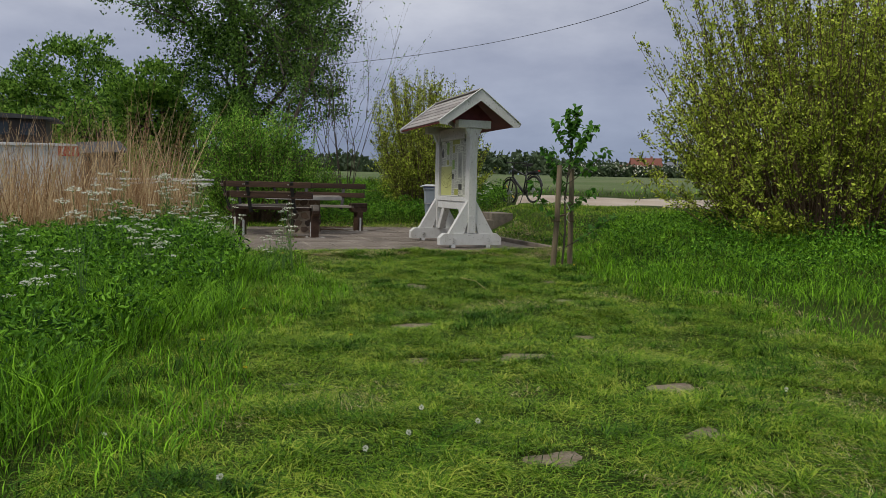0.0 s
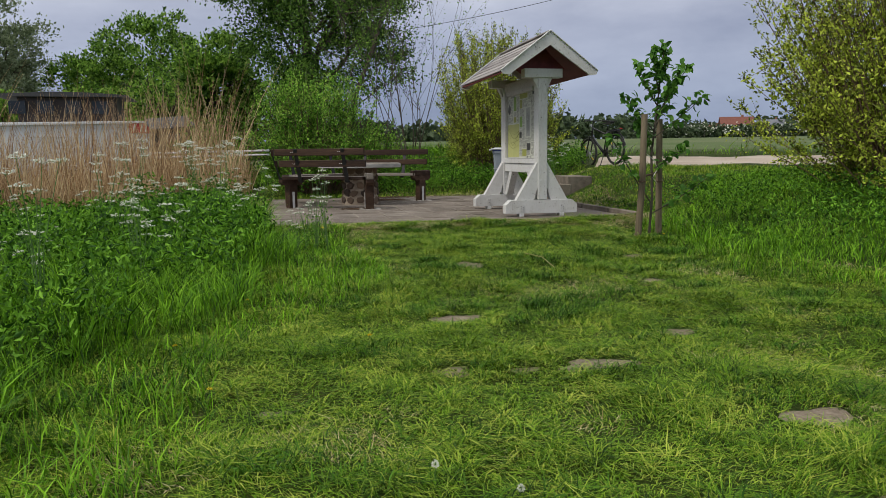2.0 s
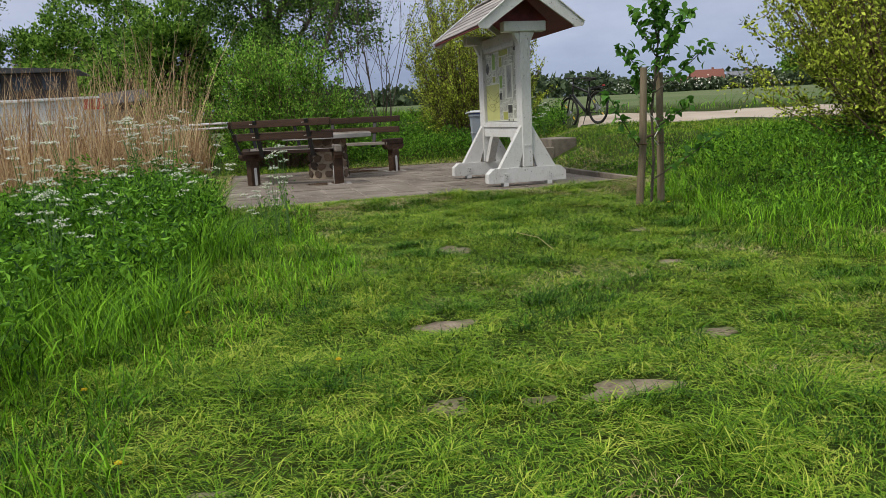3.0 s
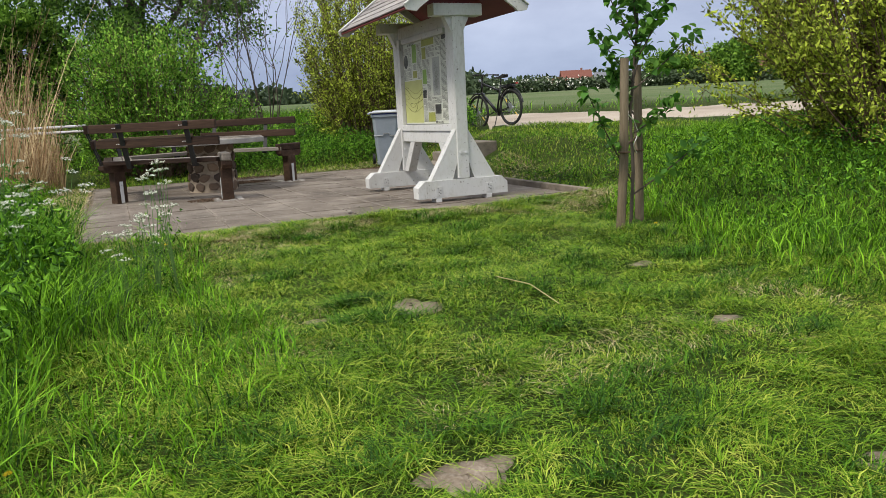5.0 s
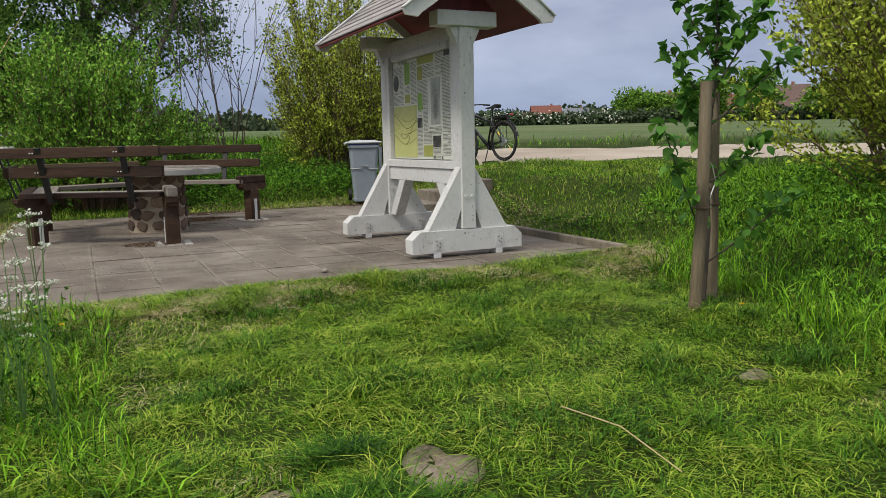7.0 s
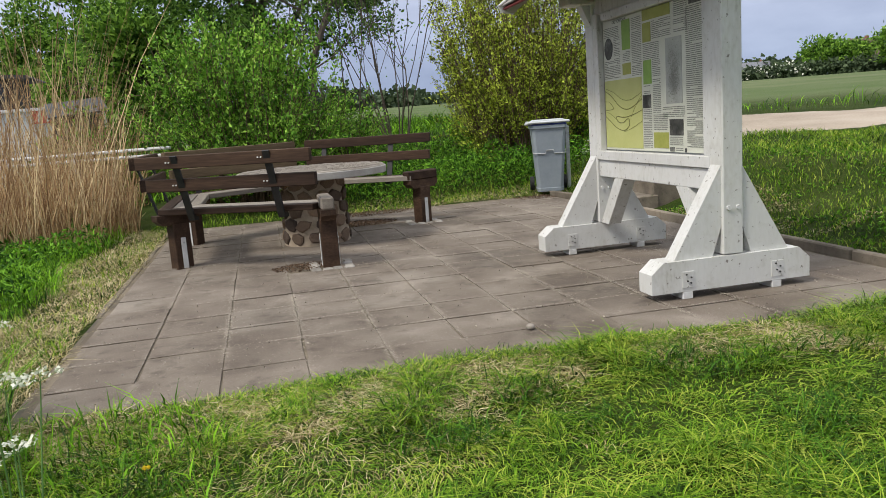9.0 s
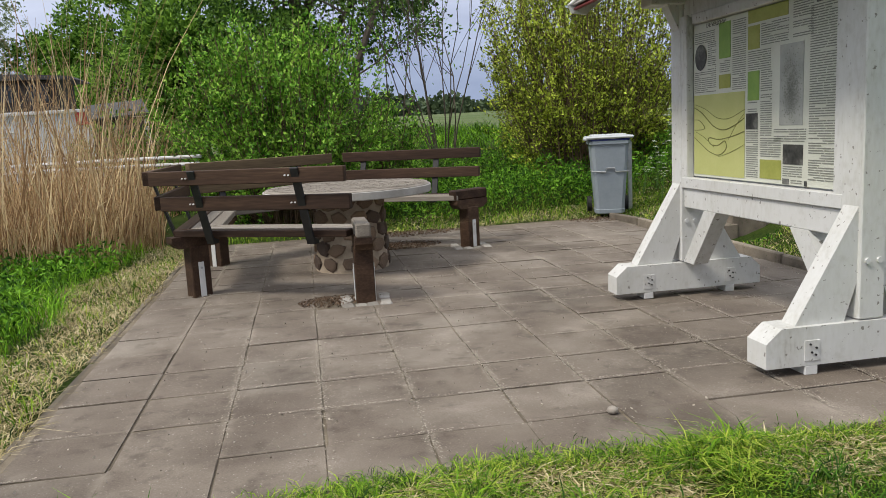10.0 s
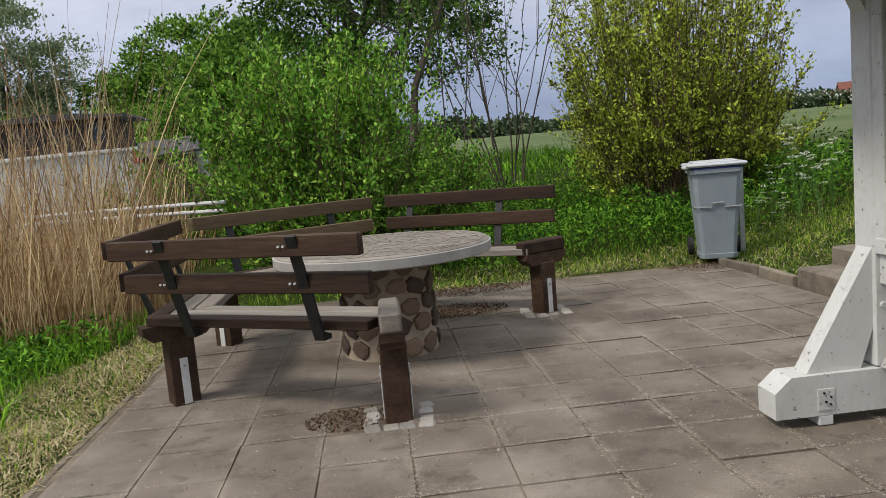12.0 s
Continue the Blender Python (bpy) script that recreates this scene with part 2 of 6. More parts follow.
    "hull_white": material("white_hull_paint", [(0.52, 0.53, 0.54), (0.70, 0.71, 0.72)], 0.8, 0.5, bump=0.1),
    "hull_dark": material("dark_cabin_paint", [(0.018, 0.015, 0.014), (0.05, 0.035, 0.03)], 1.5, 0.6, bump=0.2),
    "sign_red": material("red_sign_paint", [(0.38, 0.03, 0.03), (0.5, 0.05, 0.045)], 5, 0.6, bump=0),
    "shed_wood": material("dark_shed_boards", [(0.035, 0.03, 0.026), (0.08, 0.07, 0.06)], 3, 0.85, bump=0.4, stretch=(3, 3, 0.4)),
    "felt": material("grey_roofing_felt", [(0.05, 0.052, 0.055), (0.09, 0.092, 0.095)], 5, 0.95, bump=0.3),
    "mulch": material("brown_leaf_mulch", [(0.04, 0.024, 0.015), (0.10, 0.06, 0.035), (0.17, 0.11, 0.07)], 18, 0.98, bump=1.0, bump_scale=90, bump_dist=0.012, island=0.5),
    "sand": material("pale_joint_sand", [(0.27, 0.235, 0.185), (0.42, 0.375, 0.31)], 20, 0.98, bump=0.3, island=0.6),
    "pebble": material("small_pebble", [(0.20, 0.17, 0.14), (0.34, 0.31, 0.27)], 20, 0.9, bump=0.4),
}

# the ground: mown grass near by, a paler crop on the field beyond the path
g = material("ground_turf", [(0.010, 0.020, 0.004), (0.022, 0.040, 0.006), (0.042, 0.058, 0.012), (0.09, 0.085, 0.035)], 1.1, 0.97, bump=1.0, bump_scale=55, fine=0.55, bump_dist=0.02, spec=0.08)
gn, gl = g.node_tree.nodes, g.node_tree.links
g_geo = gn.new("ShaderNodeNewGeometry")
g_dot = gn.new("ShaderNodeVectorMath")
g_dot.operation = "DOT_PRODUCT"
g_dot.inputs[1].default_value = (0.42, 0.90, 0)
g_step = gn.new("ShaderNodeMapRange")
g_step.inputs["From Min"].default_value, g_step.inputs["From Max"].default_value = 14.0, 22.0
g_field = gn.new("ShaderNodeTexNoise")
g_field.inputs["Scale"].default_value, g_field.inputs["Detail"].default_value = 0.12, 8
g_framp = gn.new("ShaderNodeValToRGB")
g_framp.color_ramp.elements[0].position, g_framp.color_ramp.elements[0].color = 0.35, (0.080, 0.118, 0.042, 1)
g_framp.color_ramp.elements[1].position, g_framp.color_ramp.elements[1].color = 0.68, (0.135, 0.155, 0.078, 1)
g_mix = gn.new("ShaderNodeMix")
g_mix.data_type = "RGBA"
old = gn["Principled BSDF"].inputs["Base Color"].links[0].from_socket
gl.new(g_geo.outputs["Position"], g_dot.inputs[0])
gl.new(g_geo.outputs["Position"], g_field.inputs["Vector"])
gl.new(g_dot.outputs["Value"], g_step.inputs["Value"])
gl.new(g_field.outputs["Fac"], g_framp.inputs[0])
gl.new(g_step.outputs[0], g_mix.inputs["Factor"])
gl.new(old, g_mix.inputs["A"])
gl.new(g_framp.outputs[0], g_mix.inputs["B"])
gl.new(g_mix.outputs["Result"], gn["Principled BSDF"].inputs["Base Color"])
M["ground"] = g


def stained(m, dust, specks, amount, scale, speck_scale, dark):
    """Lays dark dirt, pale dust and small specks over a material, each with a shape of its own."""
    n, l = m.node_tree.nodes, m.node_tree.links
    base = n["Principled BSDF"].inputs["Base Color"]
    pos = n.new("ShaderNodeNewGeometry").outputs["Position"]
    for color, sc, lo, hi, fac, detail in ((dark, scale * 0.45, 0.50, 0.66, amount, 7), (dust, scale, 0.52, 0.72, amount, 9), (dark, scale * 5.0, 0.56, 0.70, amount * 0.7, 4), (specks, speck_scale, 0.66, 0.72, 0.8, 2)):
        t = n.new("ShaderNodeTexNoise")
        t.inputs["Scale"].default_value, t.inputs["Detail"].default_value, t.inputs["Roughness"].default_value = sc, detail, 0.6
        off = n.new("ShaderNodeVectorMath")
        off.inputs[1].default_value = (sc * 1.7, sc * 0.9, 3.0)
        l.new(pos, off.inputs[0])
        l.new(off.outputs[0], t.inputs["Vector"])
        r = n.new("ShaderNodeMapRange")
        r.inputs["From Min"].default_value, r.inputs["From Max"].default_value, r.inputs["To Max"].default_value = lo, hi, fac
        l.new(t.outputs["Fac"], r.inputs["Value"])
        mx = n.new("ShaderNodeMix")
        mx.data_type = "RGBA"
        mx.inputs["B"].default_value = (*color, 1)
        l.new(r.outputs[0], mx.inputs["Factor"])
        l.new(base.links[0].from_socket, mx.inputs["A"])
        l.new(mx.outputs["Result"], base)


stained(M["slab"], (0.27, 0.24, 0.20), (0.34, 0.31, 0.27), 0.62, 1.5, 95, (0.045, 0.034, 0.025))


def joint_dust(m, pitch, color):
    """Pale sand spread from the joints over the edges of the slabs, in patches."""
    n, l = m.node_tree.nodes, m.node_tree.links
    base = n["Principled BSDF"].inputs["Base Color"]
    pos = n.new("ShaderNodeNewGeometry").outputs["Position"]
    sep = n.new("ShaderNodeSeparateXYZ")
    l.new(pos, sep.inputs[0])
    t = n.new("ShaderNodeTexNoise")
    t.inputs["Scale"].default_value, t.inputs["Detail"].default_value, t.inputs["Roughness"].default_value = 2.6, 8, 0.75
    l.new(pos, t.inputs["Vector"])
    patch = n.new("ShaderNodeMapRange")
    patch.inputs["From Min"].default_value, patch.inputs["From Max"].default_value = 0.46, 0.66
    l.new(t.outputs["Fac"], patch.inputs["Value"])
    for axis, width, amount in (("X", 0.045, 0.6), ("Y", 0.02, 0.4)):
        near = n.new("ShaderNodeMath")
        near.operation = "PINGPONG"
        near.inputs[1].default_value = pitch / 2
        l.new(sep.outputs[axis], near.inputs[0])
        fall = n.new("ShaderNodeMapRange")
        fall.interpolation_type = "SMOOTHSTEP"
        fall.inputs["From Min"].default_value, fall.inputs["From Max"].default_value = 0.0, width
        fall.inputs["To Min"].default_value, fall.inputs["To Max"].default_value = amount, 0.0
        l.new(near.outputs[0], fall.inputs["Value"])
        both = n.new("ShaderNodeMath")
        both.operation = "MULTIPLY"
        l.new(fall.outputs[0], both.inputs[0])
        l.new(patch.outputs[0], both.inputs[1])
        mx = n.new("ShaderNodeMix")
        mx.data_type = "RGBA"
        mx.inputs["B"].default_value = (*color, 1)
        l.new(both.outputs[0], mx.inputs["Factor"])
        l.new(base.links[0].from_socket, mx.inputs["A"])
        l.new(mx.outputs["Result"], base)


joint_dust(M["slab"], 0.4, (0.33, 0.29, 0.235))
stained(M["kerb"], (0.22, 0.20, 0.16), (0.08, 0.09, 0.04), 0.5, 2.5, 40, (0.05, 0.04, 0.03))
stained(M["white_paint"], (0.58, 0.57, 0.52), (0.12, 0.105, 0.085), 0.28, 3.0, 34, (0.30, 0.28, 0.23))

glass = bpy.data.materials.new("clear_cover_glass")
glass.use_nodes = True
gb = glass.node_tree.nodes["Principled BSDF"]
gb.inputs["Transmission Weight"].default_value, gb.inputs["Roughness"].default_value, gb.inputs["IOR"].default_value = 1.0, 0.02, 1.25
M["glass"] = glass


# ---- building helpers ----
rng = np.random.default_rng(7)


def rough_mesh(name, verts, faces):
    """A mesh from arrays: verts (n, 3), faces (m, 3) or (m, 4)."""
    verts, faces = np.asarray(verts, np.float32), np.asarray(faces, np.int32)
    me = bpy.data.meshes.new(name)
    k = faces.shape[1]
    me.vertices.add(len(verts))
    me.vertices.foreach_set("co", verts.ravel())
    me.loops.add(faces.size)
    me.loops.foreach_set("vertex_index", faces.ravel())
    me.polygons.add(len(faces))
    me.polygons.foreach_set("loop_start", np.arange(0, faces.size, k, dtype=np.int32))
    me.update(calc_edges=True)
    me.validate()
    return me


def part(name, shape, mat, parent=None, label="", smooth=False):
    """Links a bmesh or a mesh as one object under a thing or a part."""
    if isinstance(shape, bmesh.types.BMesh):
        me = bpy.data.meshes.new(name)
        shape.to_mesh(me)
        shape.free()
    else:
        me = shape
    if not me.materials:
        me.materials.append(M[mat])
    if smooth:
        me.polygons.foreach_set("use_smooth", [True] * len(me.polygons))
    ob = new(name, me)
    if parent:
        ob.parent = parent
    if label:
        tagged(ob, label)
    return ob


def thing(name, m, label, category, group="", kind=""):
    ob = new(name)
    ob.empty_display_size = 0.1
    ob.matrix_world = m
    return tagged(ob, label, category, group, kind)


def add_box(bm, c, d, rot=(0, 0, 0), bevel=0.0):
    """A box of size d about c, turned by degrees, with bevelled edges."""
    r = bmesh.ops.create_cube(bm, size=1, matrix=pose(*c, *rot) @ Matrix.Diagonal((*d, 1)))
    if bevel:
        vs = set(r["verts"])
        es = [ed for ed in bm.edges if ed.verts[0] in vs and ed.verts[1] in vs]
        bmesh.ops.bevel(bm, geom=es, offset=bevel, segments=1, affect="EDGES", profile=0.5)
    return bm


def box(c, d, rot=(0, 0, 0), bevel=0.004):
    return add_box(bmesh.new(), c, d, rot, bevel)


def add_prism(bm, outline, m, depth):
    """An outline of (x, z) pushed depth along y, placed by m."""
    front = [bm.verts.new(m @ Vector((x, 0, z))) for x, z in outline]
    back = [bm.verts.new(m @ Vector((x, depth, z))) for x, z in outline]
    bm.faces.new(front)
    bm.faces.new(back[::-1])
    n = len(outline)
    for i in range(n):
        bm.faces.new((front[i], back[i], back[(i + 1) % n], front[(i + 1) % n]))
    bmesh.ops.recalc_face_normals(bm, faces=bm.faces)
    return bm


def add_tube(bm, points, radii, sides=8, caps=True):
    """A tube along points with a radius at each."""
    pts = [Vector(p) for p in points]
    rings = []
    for i, p in enumerate(pts):
        d = (pts[min(i + 1, len(pts) - 1)] - pts[max(i - 1, 0)]).normalized()
        a = d.cross(Vector((0.3, 0.2, 1) if abs(d.z) < 0.9 else (1, 0.2, 0))).normalized()
        b = d.cross(a)
        r = radii[i] if hasattr(radii, "__len__") else radii
        rings.append([bm.verts.new(p + a * (r * math.cos(2 * math.pi * k / sides)) + b * (r * math.sin(2 * math.pi * k / sides))) for k in range(sides)])
    for r0, r1 in zip(rings, rings[1:]):
        for k in range(sides):
            bm.faces.new((r0[k], r0[(k + 1) % sides], r1[(k + 1) % sides], r1[k]))
    if caps:
        bm.faces.new(rings[0][::-1])
        bm.faces.new(rings[-1])
    return bm


def tube(points, radii, sides=8):
    return add_tube(bmesh.new(), points, radii, sides)


def add_lathe(bm, profile, sides=32, centre=(0, 0, 0)):
    """Turns a profile of (radius, z) about the upright axis."""
    rings = [[bm.verts.new((centre[0] + r * math.cos(2 * math.pi * k / sides), centre[1] + r * math.sin(2 * math.pi * k / sides), centre[2] + z)) for k in range(sides)] for r, z in profile]
    for r0, r1 in zip(rings, rings[1:]):
        for k in range(sides):
            bm.faces.new((r0[k], r0[(k + 1) % sides], r1[(k + 1) % sides], r1[k]))
    bm.faces.new(rings[0][::-1])
    bm.faces.new(rings[-1])
    return bm


def add_ring(bm, R, r, m, sides=28, seg=8):
    """A torus in the x-z plane of m."""
    rows = []
    for i in range(sides):
        a = 2 * math.pi * i / sides
        rows.append([bm.verts.new(m @ Vector(((R + r * math.cos(2 * math.pi * j / seg)) * math.cos(a), r * math.sin(2 * math.pi * j / seg), (R + r * math.cos(2 * math.pi * j / seg)) * math.sin(a)))) for j in range(seg)])
    for i in range(sides):
        for j in range(seg):
            bm.faces.new((rows[i][j], rows[i][(j + 1) % seg], rows[(i + 1) % sides][(j + 1) % seg], rows[(i + 1) % sides][j]))
    return bm


def unit(v):
    return v / np.maximum(np.linalg.norm(v, axis=-1, keepdims=True), 1e-6)


def leaf_mesh(name, P, size, aim=None, spread=1.0, width=0.55, fold=0.18):
    """Folded leaves at the points P, each a blade of two halves. aim: mean direction of each."""
    n = len(P)
    d = rng.normal(size=(n, 3)) * spread
    if aim is not None:
        d = d + aim
    d = unit(d)
    s = unit(np.cross(d, rng.normal(size=(n, 3))))
    up = np.cross(s, d)
    L = (np.asarray(size) * rng.uniform(0.6, 1.25, n))[:, None]
    v = np.empty((n, 4, 3), np.float32)
    v[:, 0] = P
    v[:, 1] = P + d * L * 0.45 + s * L * width * 0.5 + up * L * fold
    v[:, 2] = P + d * L
    v[:, 3] = P + d * L * 0.45 - s * L * width * 0.5 + up * L * fold
    base = np.arange(n)[:, None] * 4
    f = np.concatenate([base + [0, 1, 2], base + [0, 2, 3]])
    return rough_mesh(name, v.reshape(-1, 3), f)


def blade_mesh(name, P, h, w, lean, droop=0.5, combed=0.0, angles=None):
    """Grass blades standing on P: height h, width w, bent over by lean; combed: how far neighbours lie the same way."""
    n = len(P)
    a = rng.uniform(0, 2 * np.pi, n)
    if combed:
        flow = 2.6 * np.sin(P[:, 0] * 1.9 + 1.3 * np.sin(P[:, 1] * 1.4)) + 2.2 * np.sin(P[:, 1] * 2.3 + P[:, 0] * 0.7)
        a = np.where(rng.random(n) < combed, flow + rng.normal(0, 0.55, n), a)
    if angles is not None:
        a = angles
    out = np.stack([np.cos(a), np.sin(a), np.zeros(n)], 1)
    side = np.stack([-np.sin(a), np.cos(a), np.zeros(n)], 1)
    tw = rng.uniform(-1.2, 1.2, n)[:, None]
    side = unit(side + out * tw)
    h, w, lean = [np.broadcast_to(np.asarray(q, float), (n,))[:, None] for q in (h, w, lean)]
    mid = P + np.array([0, 0, 1]) * h * 0.5 + out * h * lean * 0.3
    tip = P + np.array([0, 0, 1]) * h * (1 - droop * np.minimum(lean, 1.2) * 0.6) + out * h * lean
    v = np.stack([P, mid + side * w * 0.5, mid - side * w * 0.5, tip], 1)
    base = np.arange(n)[:, None] * 4
    f = np.concatenate([base + [0, 1, 2], base + [2, 1, 3]])
    return rough_mesh(name, v.reshape(-1, 3), f)


def clumps(centre, radii, n_clumps, per, clump_r, shell=0.55, floor=None):
    """Leaf points gathered in clumps through an ellipsoid, with gaps between them and an uneven outline."""
    q = unit(rng.normal(size=(n_clumps, 3)))
    r = rng.uniform(shell, 1.0, n_clumps) ** 0.6
    r *= 1 + 0.10 * np.sin(q[:, 0] * 7 + q[:, 2] * 5) + rng.normal(0, 0.06, n_clumps)
    c = np.asarray(centre) + q * r[:, None] * np.asarray(radii)
    cr = clump_r * rng.uniform(0.6, 1.3, n_clumps)
    p = np.repeat(c, per, 0) + rng.normal(size=(n_clumps * per, 3)) * np.repeat(cr, per)[:, None] * np.array([1, 1, 0.75]) * 0.55
    aim = unit(p - np.asarray(centre)) * 0.8 + np.array([0, 0, 0.25])
    if floor is not None:
        keep = p[:, 2] > floor
        p, aim = p[keep], aim[keep]
    return p, aim, c


# ---- the lie of the land ----
def smooth(t):
    t = np.clip(t, 0, 1)
    return t * t * (3 - 2 * t)


def field_height(x, y):
    du = 0.42 * x + 0.90 * y - 6.5
    return 0.6 + 0.045 * np.minimum(du, 5) + 0.026 * np.clip(du - 5, 0, 70) + 0.02 * np.maximum(du - 75, 0)


def land(x, y):
    """Height of the ground at x, y."""
    x, y = np.asarray(x, float), np.asarray(y, float)
    z0 = -0.045 * np.clip(-2.0 - y, 0, 8) - 0.03 * np.clip(-10.0 - y, 0, 8)
    z0 = z0 - 0.22 * smooth((-1.7 - x) / 3.5) * smooth((y + 1) / 4)
    s = 1 - (1 - smooth((x - 3.72) / (2.7 - 1.1 * smooth((y - 0.2) / 1.6) * (1 - smooth((y - 3.4) / 1.4))))) * (1 - smooth((y - 4.75) / 5.0) * smooth((x + 2.5) / 3.5))
    bumps = 0.012 * np.sin(x * 3.1 + y * 1.7) + 0.010 * np.sin(y * 4.3 - x * 2.3) + 0.018 * np.sin(x * 0.9 + 1) * np.sin(y * 1.1)
    z0 = z0 + 0.034 * smooth((y + 3.0) / 0.75) * smooth((x + 1.6) / 0.4) * (y < -1.9)
    inside = (x > -1.02) & (x < 3.66) & (y > -1.8) & (y < 4.5)
    rim = (x > -1.27) & (x < 3.66) & (y > -2.05) & (y < 4.5)
    z = z0 + (field_height(x, y) - z0) * s + bumps - 0.02
    return np.where(inside, -0.06, np.where(rim, np.minimum(z, -0.015), z))


def on_land(x, y):
    return float(land(x, y))


def spacing(lo, hi, near_lo, near_hi, step, far):
    a = np.arange(near_lo, near_hi + step / 2, step)
    left, right = [], []
    d, p = step, near_lo
    while p > lo:
        d *= far
        p -= d
        left.append(p)
    d, p = step, near_hi
    while p < hi:
        d *= far
        p += d
        right.append(p)
    return np.array(left[::-1] + list(a) + right)


gx, gy = spacing(-700, 900, -8, 11, 0.22, 1.14), spacing(-500, 1100, -15, 13, 0.22, 1.14)
GX, GY = np.meshgrid(gx, gy)
GZ = land(GX, GY)
nx, ny = len(gx), len(gy)
ii = (np.arange(ny - 1)[:, None] * nx + np.arange(nx - 1)[None, :]).ravel()
part("ground", rough_mesh("ground", np.stack([GX, GY, GZ], -1).reshape(-1, 3), np.stack([ii, ii + 1, ii + nx + 1, ii + nx], 1)), "ground", smooth=True)
tagged(bpy.data.objects["ground"], "green turf and pale crop field sloping away to the horizon", "ground", kind="structure")

# gravel path across the back of the bank
pv, pf = [], []
vs = np.concatenate([np.arange(3.3, 12, 0.4), np.arange(12, 90, 2.0)])
for i, v in enumerate(vs):
    for k in range(9):
        u = 6.75 + 4.3 * k / 8
        if k in (0, 8):
            u += 0.22 * math.sin(v * 1.3 + k) + 0.15 * math.sin(v * 3.1 + 2 * k)
        x, y = 0.42 * u + 0.91 * v, 0.90 * u - 0.42 * v
        pv.append((x, y, on_land(x, y) + (0.012 if 0 < k < 8 else -0.012)))
    if i:
        for k in range(8):
            a = (i - 1) * 9 + k
            pf.append((a, a + 1, a + 10, a + 9))
tagged(part("path", rough_mesh("path", pv, pf), "gravel", smooth=True), "pale sandy gravel track beside the field", "path", kind="structure")

# ---- far off: woods, hedge, houses ----
def place(bearing, dist):
    """A spot by its bearing from straight ahead (degrees, clockwise) and its distance from the lawn."""
    return -0.5 + dist * math.sin(radians(bearing)), -7.5 + dist * math.cos(radians(bearing))


def far_z(x, y):
    return on_land(x, y)


P_all = []
for b in np.arange(-40, 75, 0.3):
    for row, dist in enumerate((330, 420)):
        x, y = place(b + rng.uniform(-0.2, 0.2), dist + rng.uniform(-25, 25))
        h = (6.0 + 2.5 * math.sin(b * 0.35) + 1.5 * math.sin(b * 1.3)) * rng.uniform(0.75, 1.15) + row * 3.5
        c = np.array([x, y, far_z(x, y) + h * 0.5])
        p, _, _ = clumps(c, (3.2, 3.2, h * 0.55), 9, 5, 1.8, 0.3)
        P_all.append(p)
P_all = np.concatenate(P_all)
tagged(part("far_woods", leaf_mesh("far_woods", P_all, 2.6, spread=1, width=0.9), "far"), "hazy green line of woods along the horizon", "woods", kind="stuff")

hp, hb = [], []
for b in np.arange(27, 53, 0.22):
    x, y = place(b, 196 + rng.uniform(-3, 3))
    c = np.array([x, y, far_z(x, y) + 1.3])
    p, _, _ = clumps(c, (1.6, 1.6, 1.6), 12, 8, 0.7, 0.3)
    hp.append(p)
    if b < 38:
        hb.append(p[rng.random(len(p)) < 0.12] + np.array([-0.3, -0.5, 0.35]))
hedge = thing("hedge", pose(*place(37, 196), far_z(*place(37, 196))), "long clipped field hedge flecked with white blossom", "hedge", kind="stuff")
inv = Vector(hedge.matrix_world.translation)
part("foliage", leaf_mesh("hedge_leaves", np.concatenate(hp) - np.array(inv), 0.9, width=0.8), "far", hedge)
part("blossom", leaf_mesh("hedge_blossom", np.concatenate(hb) - np.array(inv), 0.55, width=0.9), "blossom", hedge, "white hedge blossom")


def house(bearing, dist, turn, w, d, wall_h, roof_h, wall_mat, roof_mat, label):
    x, y = place(bearing, dist)
    h = thing("house", pose(x, y, far_z(x, y) - 0.2, 0, 0, turn), label, "house", "houses of the far village")
    bm = bmesh.new()
    add_prism(bm, [(-d / 2, 0), (d / 2, 0), (d / 2, wall_h), (0, wall_h + roof_h * 0.96), (-d / 2, wall_h)], pose(-w / 2, 0, 0, 0, 0, 90) @ pose(0, 0, 0, 0, 0, 180), w)
    part("wall", bm, wall_mat, h)
    bm = bmesh.new()
    run = math.hypot(d / 2 + 0.5, roof_h * (d / 2 + 0.5) / (d / 2))
    ang = math.degrees(math.atan2(roof_h, d / 2))
    for s in (-1, 1):
        add_box(bm, (0, s * (d / 4 + 0.25), wall_h + roof_h / 2 - 0.05), (w + 0.8, run, 0.25), (-s * ang, 0, 0))
    roof = part("roof", bm, roof_mat, h)
    bm = box((w * 0.2, 0.3, wall_h + roof_h + 0.3), (0.7, 0.7, 1.4))
    part("chimney", bm, "house_brick", roof)
    for sx in np.linspace(-w / 2 + 1.4, w / 2 - 1.4, 3):
        win = part("window", box((sx, -d / 2 - 0.03, wall_h * 0.55), (1.1, 0.1, 1.2)), "window_glass", h)
        part("frame", box((sx, -d / 2 - 0.04, wall_h * 0.55 - 0.62), (1.3, 0.16, 0.1)), "house_white", win)
    for sy in (-1.6, 1.6):
        part("window", box((-w / 2 - 0.03, sy, wall_h * 0.6), (0.1, 1.0, 1.2)), "window_glass", h)
    return h


